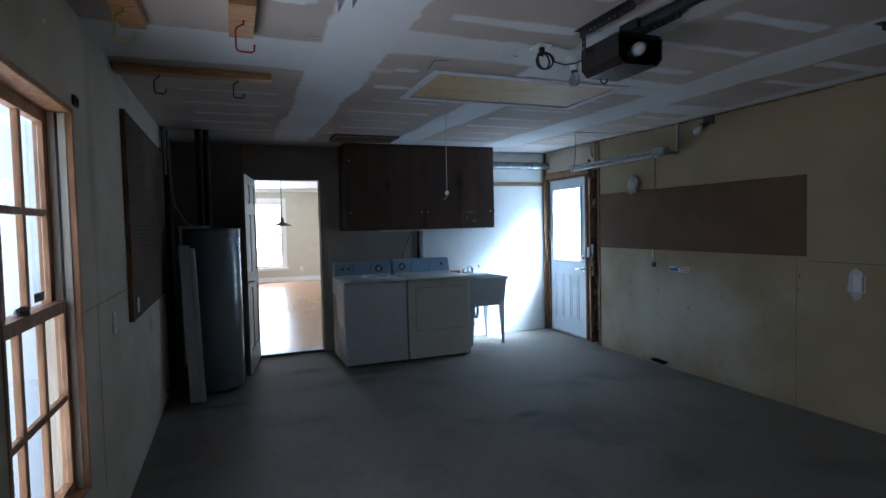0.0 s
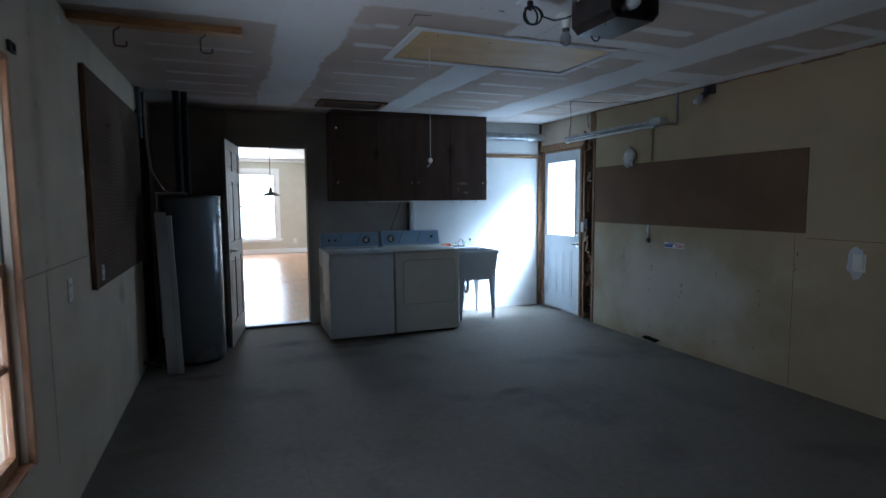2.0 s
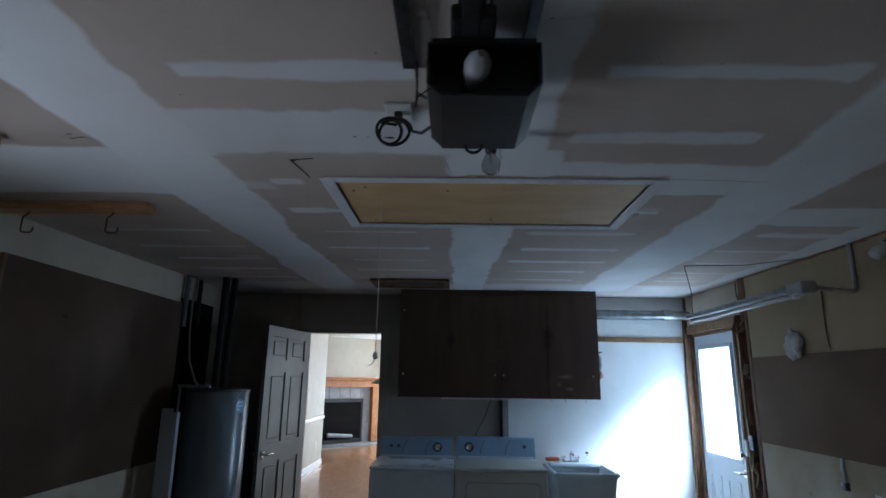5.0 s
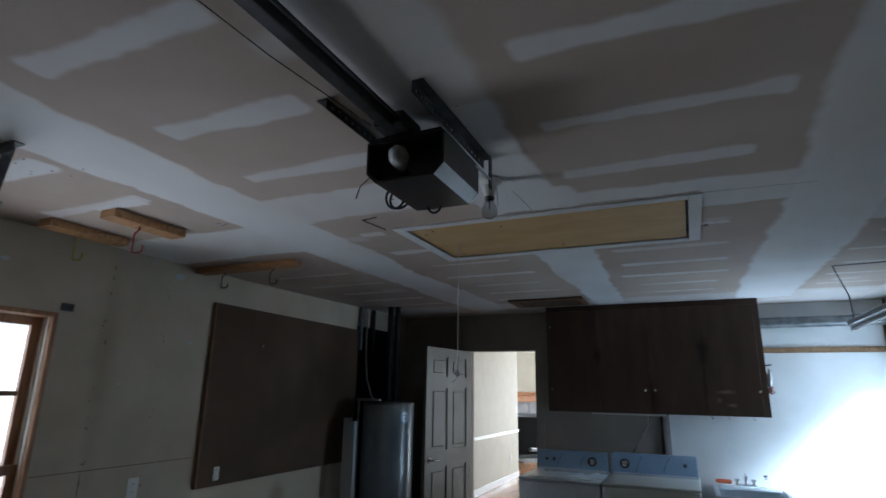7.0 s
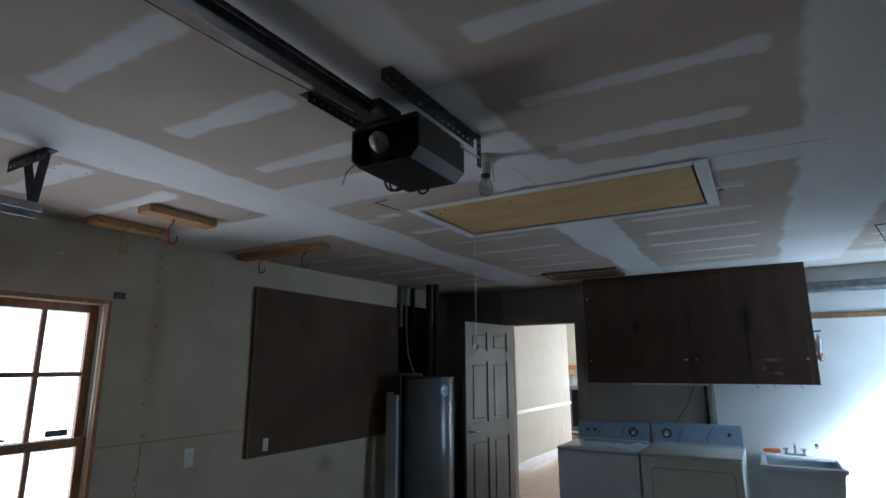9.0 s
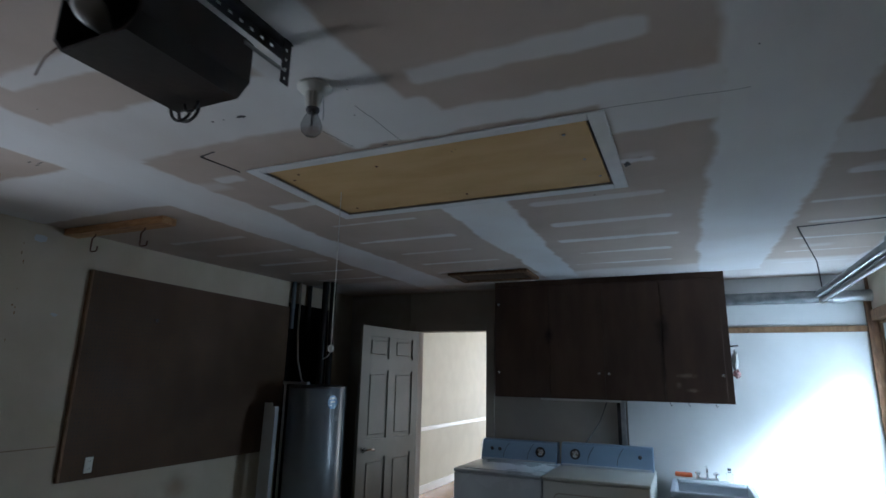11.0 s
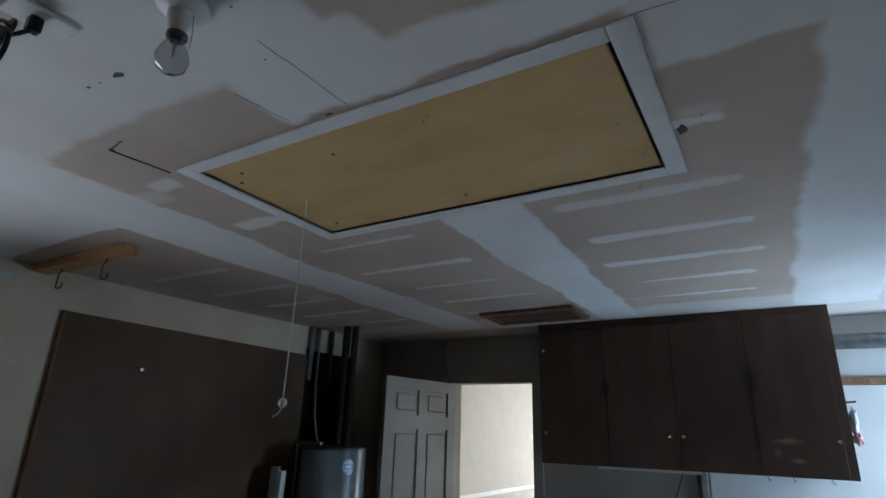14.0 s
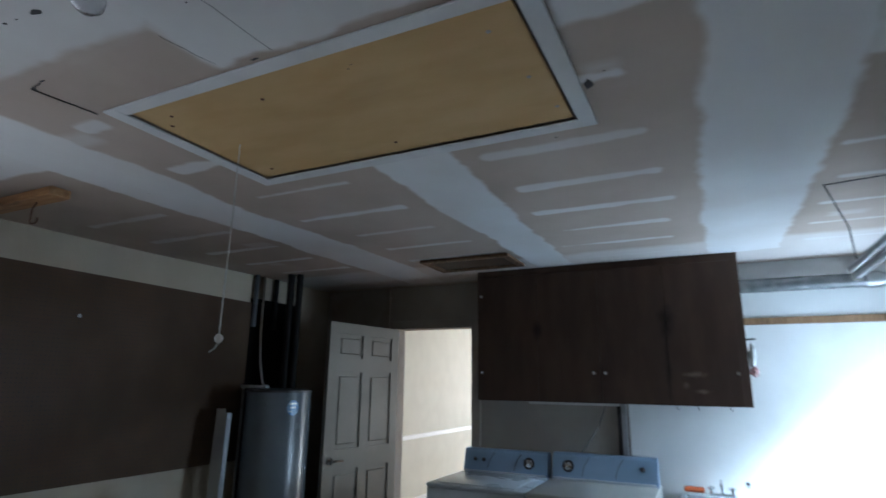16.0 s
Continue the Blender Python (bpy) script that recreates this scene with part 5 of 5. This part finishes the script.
part("badge", bm, mat("blue_badge", (0.05, 0.16, 0.42), (0.3, 0.45, 0.62), 22, 0.3, 0, 0.02, 60), wh, "blue and white oval badge", True)
for a0_, a1_, za_, zb_ in ((-0.50, -0.28, 1.392, 1.404), (-0.47, -0.30, 1.364, 1.376), (-0.50, -0.42, 1.338, 1.346)):
    bm = bmesh.new()
    lo_ = [bm.verts.new((HX + (HR + 0.0028) * math.cos(a0_ + (a1_ - a0_) * q / 6), HY + (HR + 0.0028) * math.sin(a0_ + (a1_ - a0_) * q / 6), za_ + 0.004 * q / 6)) for q in range(7)]
    hi_ = [bm.verts.new((v.co.x, v.co.y, zb_ + 0.004 * q / 6)) for q, v in enumerate(lo_)]
    for q in range(6):
        bm.faces.new((lo_[q], lo_[q + 1], hi_[q + 1], hi_[q]))
    part("badge_bar", bm, M["white_trim"], wh, "white swoosh bar on the badge", True)
for x, y, r in ((HX - 0.095, HY + 0.145, 0.030), (HX - 0.03, HY + 0.175, 0.028)):
    part("vent_pipe", rod(bmesh.new(), (x, y, 1.495), (x, y, C + 0.026), r, seg=20), M["black_pipe"], wh, "black vertical pipe", True)
part("valve_bar", B(HX - 0.28, HX - 0.02, HY - 0.13, HY - 0.09, 1.505, 1.53, bev=0.006), M["galv"], wh)
part("relief_pipe", rod(bmesh.new(), (HX - 0.265, HY - 0.11, 0.25), (HX - 0.265, HY - 0.11, 1.507), 0.011, seg=12), M["galv"], wh, "", True)
part("flex_conduit", tube(bmesh.new(), [(-0.24, 5.66, C + 0.024), (-0.245, 5.66, 2.2), (-0.24, 5.66, 1.95), (-0.21, 5.65, 1.72), (-0.12, 5.60, 1.56), (-0.06, 5.57, 1.506)], 0.008, 10), M["raw_drywall"], wh, "pale flexible conduit", True)
cn = thing("wall_conduits", (L, 5.75, 2.3), "grey vertical pipes at the top of the wall", "pipe")
for y in (5.60, 5.84):
    part("pipe", rod(bmesh.new(), (L + 0.035, y, 2.0), (L + 0.035, y, C + 0.024), 0.020, seg=14), M["heater"] if y < 5.7 else M["black_pipe"], cn, "", True)
bd = thing("trim_channel", (-0.05, 5.25, 0), "long white angled trim piece leaning beside the water heater", "trim piece")
lean = pose(-0.11, 5.135, 0.0, -3.0, -2.0, 0)
bm = box(bmesh.new(), 0.0, 0.085, 0.0, 0.005, 0.0, 1.36)
box(bm, 0.0, 0.005, 0.005, 0.07, 0.0, 1.36)
bmesh.ops.transform(bm, matrix=lean, verts=bm.verts)
part("channel", bm, M["sink"], bd)
bm = box(bmesh.new(), 0.088, 0.125, -0.012, 0.03, 0.0, 1.33)
bmesh.ops.transform(bm, matrix=lean, verts=bm.verts)
part("second_strip", bm, M["sink"], bd)
sc = thing("floor_pipe", (-0.2, 5.3, 0), "short dark pipe end low on the wall", "pipe")
part("pipe", tube(bmesh.new(), [(L + 0.002, 5.35, 0.07), (-0.22, 5.33, 0.06), (-0.17, 5.30, 0.03)], 0.018, 12), M["dark_steel"], sc, "", True)

# ---- house details ----


def house_trim(name, bm, label):
    return structure(name, bm, M["white_trim"], label, "trim")


bm = bmesh.new()
box(bm, -0.449, -0.435, BK + 0.14, 11.8, 0.02, 0.13, 0.003, 1)
house_trim("baseboard", bm, "white baseboard along the hall")
bm = box(bmesh.new(), -0.449, -0.427, BK + 0.14, 11.8, 0.85, 0.905, 0.006, 2)
house_trim("chair_rail", bm, "white chair rail along the hall")
bm = box(bmesh.new(), 0.1, 4.74, 15.784, 15.799, 0.02, 0.15, 0.003, 1)
house_trim("baseboard", bm, "white baseboard of the far wall")
bm = box(bmesh.new(), 0.1, 4.74, 15.74, 15.799, 2.51, HC - 0.001, 0.012, 2)
house_trim("crown_moulding", bm, "white crown moulding of the far wall")
fw = thing("window_2", (0, 0, 0), "tall bright house window with white trim", "window", "", "structure")
for a in ((0.475, 0.57, 0.40, 2.22), (1.60, 1.70, 0.40, 2.22), (0.475, 1.70, 2.22, 2.34), (0.45, 1.73, 0.34, 0.40)):
    part("casing", B(a[0], a[1], 15.775, 15.799, a[2], a[3], bev=0.005), M["white_trim"], fw)
part("stool", B(0.43, 1.75, 15.735, 15.799, 0.40, 0.425, bev=0.006), M["white_trim"], fw)
for a in ((0.57, 0.62, 0.42, 2.22), (1.55, 1.60, 0.42, 2.22), (0.62, 1.55, 0.42, 0.48), (0.62, 1.55, 2.16, 2.22), (0.62, 1.55, 1.29, 1.34)):
    part("sash_bar", B(a[0], a[1], 15.82, 15.86, a[2], a[3]), M["white_trim"], fw)
p = part("pane", B(0.62, 1.55, 15.838, 15.842, 0.48, 2.16), M["glass"], fw)
p.visible_shadow = False
for x, z, nm in ((2.08, 0.36, "wall_outlet"), (0.19, 0.45, "wall_outlet"), (0.20, 1.30, "light_switch")):
    t = thing(nm, (x, 15.8, z), "white wall plate on beige paint", "outlet" if "outlet" in nm else "switch")
    part("cover", B(x - 0.045, x + 0.045, 15.792, 15.7995, z - 0.07, z + 0.07, bev=0.003), M["plate"], t)
for y, z, nm in ((11.3, 0.42, "wall_outlet"), (11.68, 1.27, "light_switch")):
    t = thing(nm, (-0.45, y, z), "white wall plate on the hall wall", "outlet" if "outlet" in nm else "switch")
    part("cover", B(-0.4495, -0.442, y - 0.04, y + 0.04, z - 0.065, z + 0.065, bev=0.003), M["plate"], t)
pl = thing("pendant_lamp", (1.01, 8.85, HC), "small dark pendant lamp with a shallow shade", "lamp")
part("cord", rod(bmesh.new(), (1.01, 8.85, 1.66), (1.01, 8.85, HC - 0.02), 0.006, seg=8), M["dark_steel"], pl)
part("canopy", lathe(bmesh.new(), (1.01, 8.85, HC - 0.001), [(0.06, 0), (0.055, -0.02), (0.01, -0.03)], 24), M["dark_steel"], pl, "", True)
part("shade", lathe(bmesh.new(), (1.01, 8.85, 1.53), [(0.150, 0.0), (0.148, 0.006), (0.075, 0.045), (0.032, 0.062), (0.028, 0.12), (0.012, 0.135), (0.006, 0.13), (0.02, 0.06), (0.07, 0.040), (0.145, 0.0)], 32), mat("green_enamel", (0.07, 0.09, 0.075), None, 8, 0.3, 0.2, 0.02, 60), pl, "dark green metal shade", True)

# corner fireplace on the slanting wall
fp = pose(0.10, 15.80, 0.02, 0, 0, 225)          # local x runs along the wall away from the corner, local -y... into the room is +y


def local(bm):
    bmesh.ops.transform(bm, matrix=fp, verts=bm.verts)
    return bm


structure("house_wall_slant", local(B(-0.1, 3.2, -0.12, 0.0, 0.0, HC - 0.02)), M["house_wall"], "beige painted corner wall over the fireplace", "wall")
fpl = thing("fireplace", (-0.6, 15.0, 0), "corner fireplace with oak mantel and grey tile", "fireplace")
part("column", local(B(0.16, 0.34, 0.001, 0.13, 0.03, 1.36, bev=0.006)), M["mantel"], fpl, "oak column")
part("column", local(B(2.20, 2.38, 0.001, 0.13, 0.03, 1.36, bev=0.006)), M["mantel"], fpl, "oak column")
part("frieze", local(B(0.16, 2.38, 0.001, 0.14, 1.362, 1.55, bev=0.006)), M["mantel"], fpl)
part("shelf", local(B(0.08, 2.46, 0.001, 0.24, 1.552, 1.60, bev=0.010)), M["mantel"], fpl, "oak mantel shelf")
part("shelf_moulding", local(B(0.12, 2.42, 0.001, 0.19, 1.50, 1.551, bev=0.015)), M["mantel"], fpl)
for i in range(6):
    xa = 0.342 + i * 0.3095
    part("tile", local(B(xa, xa + 0.306, 0.001, 0.022, 1.082, 1.358, bev=0.003, seg=1)), M["slate"], fpl)
for k in range(4):
    for xa in (0.342, 1.98):
        part("tile", local(B(xa, xa + 0.216, 0.001, 0.022, 0.03 + k * 0.263, 0.29 + k * 0.263, bev=0.003, seg=1)), M["slate"], fpl)
part("firebox", local(B(0.562, 1.976, 0.001, 0.012, 0.03, 1.078)), M["soot_and_shade"], fpl, "dark sooty firebox")
for a in ((0.56, 1.977, 0.99, 1.08), (0.56, 0.62, 0.03, 0.99), (1.915, 1.977, 0.03, 0.99), (0.62, 1.915, 0.03, 0.12)):
    part("metal_surround", local(B(a[0], a[1], 0.013, 0.032, a[2], a[3], bev=0.004)), M["black"], fpl)
part("screen", local(B(0.62, 1.915, 0.014, 0.018, 0.12, 0.99)), M["soot_and_shade"], fpl)
part("log_set", local(rod(bmesh.new(), (0.9, 0.07, 0.18), (1.6, 0.07, 0.24), 0.05, seg=10)), M["slate"], fpl)
for i in range(6):
    part("hearth_tile", local(B(0.0 + i * 0.35, 0.346 + i * 0.35, 0.14, 0.62, 0.001, 0.03, bev=0.004, seg=1)), M["slate"], fpl)

# ---- small marks on walls and floor ----


def marks(name, spots, material, label, thick=0.0012):
    """Flat dark marks, each an uneven blob: centre, u axis, v axis, half sizes."""
    bm = bmesh.new()
    rg = random.Random(5)
    for c, u, v, a, b in spots:
        c, u, v = Vector(c), Vector(u), Vector(v)
        n = 9
        bm.faces.new([bm.verts.new(c + u * a * math.cos(q * 2 * math.pi / n) * rg.uniform(0.6, 1.1) + v * b * math.sin(q * 2 * math.pi / n) * rg.uniform(0.6, 1.1)) for q in range(n)])
    return tagged(part(name, bm, material), label, "marks", "", "stuff")


rg = random.Random(11)
X, Y, Z = (1, 0, 0), (0, 1, 0), (0, 0, 1)
sp_w = []
for yy in (2.90, 3.30):
    for k in range(16):
        sp_w.append(((L + 0.0008, yy + rg.uniform(-0.012, 0.012), rg.uniform(0.2, 2.3)), Y, Z, rg.uniform(0.003, 0.007), rg.uniform(0.003, 0.016)))
for k in range(7):
    sp_w.append(((L + 0.0008, 2.905 + rg.uniform(-0.02, 0.02), rg.uniform(0.9, 2.35)), Y, Z, rg.uniform(0.004, 0.010), rg.uniform(0.008, 0.030)))
marks("plaster_dabs", [((L + 0.0009, 2.33, 2.22), Y, Z, 0.022, 0.014), ((L + 0.0009, 3.37, 2.33), Y, Z, 0.05, 0.025), ((L + 0.0009, 3.05, 1.62), Y, Z, 0.012, 0.010), ((L + 0.0009, 3.52, 1.9), Y, Z, 0.03, 0.012)], M["sink"], "small pale plaster dabs on the drywall")
marks("nail_marks", sp_w, M["weathered"], "dark nail heads and torn spots in the drywall")
sp_e = []
for yy in (4.85, 4.45, 4.05, 3.65, 3.25, 2.95):
    for k in range(7):
        sp_e.append(((R - 0.0008, yy + rg.uniform(-0.02, 0.02), rg.uniform(0.15, 1.12)), Y, Z, rg.uniform(0.003, 0.006), rg.uniform(0.004, 0.022)))
marks("nail_marks", sp_e, M["dirty_wood"], "dark nail heads in the yellowed drywall")
sp_f = [((rg.uniform(0.3, 4.0), rg.uniform(2.2, 6.2), 0.0008), X, Y, rg.uniform(0.004, 0.012), rg.uniform(0.004, 0.012)) for _ in range(40)]
marks("floor_debris_spots", sp_f, M["dirty_wood"], "small dark spots and crumbs on the concrete")
sp_c = [((1.785, 2.755, C - 0.0022), X, Y, 0.02, 0.010), ((1.665, 2.75, C - 0.0022), X, Y, 0.009, 0.005), ((1.71, 2.752, C - 0.0022), X, Y, 0.006, 0.003), ((2.915, 3.63, C - 0.0022), X, Y, 0.018, 0.030), ((1.385, 2.965, C - 0.0022), X, Y, 0.012, 0.010), ((2.12, 3.125, C - 0.0022), X, Y, 0.018, 0.005), ((2.75, 3.90, C - 0.0205), X, Y, 0.006, 0.006)]
sp_c += [((rg.uniform(0.1, 3.3), rg.uniform(1.2, 3.9), C - 0.0022), X, Y, 0.004, 0.003) for _ in range(16)]
sp_c += [((rg.uniform(0.42, 0.72), rg.uniform(1.85, 2.1), C - 0.0022), X, Y, rg.uniform(0.006, 0.014), rg.uniform(0.003, 0.006)) for _ in range(7)]
sp_c += [((rg.uniform(0.62, 0.74), rg.uniform(2.72, 2.80), C - 0.0022), X, Y, 0.014, 0.005) for _ in range(4)]
marks("ceiling_dents", sp_c, M["dark_steel"], "small dents and screw heads in the ceiling")
seams = bmesh.new()
box(seams, L + 0.0003, L + 0.001, 2.60, 3.66, 1.150, 1.154)
box(seams, L + 0.0003, L + 0.001, 2.905, 2.908, 0.3, 1.15)
tagged(part("drywall_seam", seams, M["dirty_wood"]), "dark open seam between drywall sheets", "seam", "", "structure")
seams = bmesh.new()
box(seams, R - 0.001, R - 0.0003, 2.3 - 3, 2.88, 1.142, 1.147)
box(seams, R - 0.001, R - 0.0003, 2.962, 2.966, 0.02, 1.16)
tagged(part("drywall_seam", seams, M["dirty_wood"]), "dark open seam in the yellowed drywall", "seam", "", "structure")
gap = bmesh.new()
for k in range(28):
    ya = 1.2 + k * 0.148
    box(gap, R - 0.004, R - 0.0005, ya, ya + 0.148, ceil_z(ya) - 0.006 - 0.012 * rg.random(), ceil_z(ya) + 0.004)
tagged(part("ceiling_gap", gap, M["dirty_wood"]), "ragged dark gap where wall meets ceiling", "gap", "", "structure")
ck = bmesh.new()
tube(ck, [(0.80, 3.95, 0.0), (0.79, 3.70, 0.0), (0.775, 3.35, 0.0), (0.765, 3.0, 0.0), (0.75, 2.2, 0.0)], 0.0016, 4)
tagged(part("floor_crack", ck, M["black"]), "thin crack in the concrete floor", "crack", "", "structure")
ck = bmesh.new()
rg3 = random.Random(8)
for (ax, ay), (bx, by), wd in (((2.18, 2.83), (2.192, 3.11), 0.0010), ((1.38, 2.96), (1.404, 3.145), 0.0028), ((1.38, 2.96), (1.47, 2.945), 0.0024), ((2.89, 3.135), (3.30, 3.16), 0.0010), ((1.97, 2.945), (2.0, 3.10), 0.0008)):
    pts = [(ax + (bx - ax) * q / 9 + rg3.uniform(-0.0022, 0.0022), ay + (by - ay) * q / 9 + rg3.uniform(-0.0022, 0.0022), C - 0.0012) for q in range(10)]
    tube(ck, pts, wd, 4)
tagged(part("ceiling_crack", ck, M["dark_steel"]), "thin crack in the ceiling tape", "crack", "", "structure")
hl = thing("wall_base_hole", (R, 4.42, 0), "ragged dark hole at the foot of the wall", "hole", "", "structure")
bm = bmesh.new()
rg2 = random.Random(2)
bm.faces.new([bm.verts.new((R - 0.001, 4.42 + 0.13 * math.cos(a) * rg2.uniform(0.7, 1.1), 0.032 + 0.03 * math.sin(a) * rg2.uniform(0.6, 1.05))) for a in (k * math.pi / 9 for k in range(18))])
part("hole", bm, M["soot_and_shade"], hl)
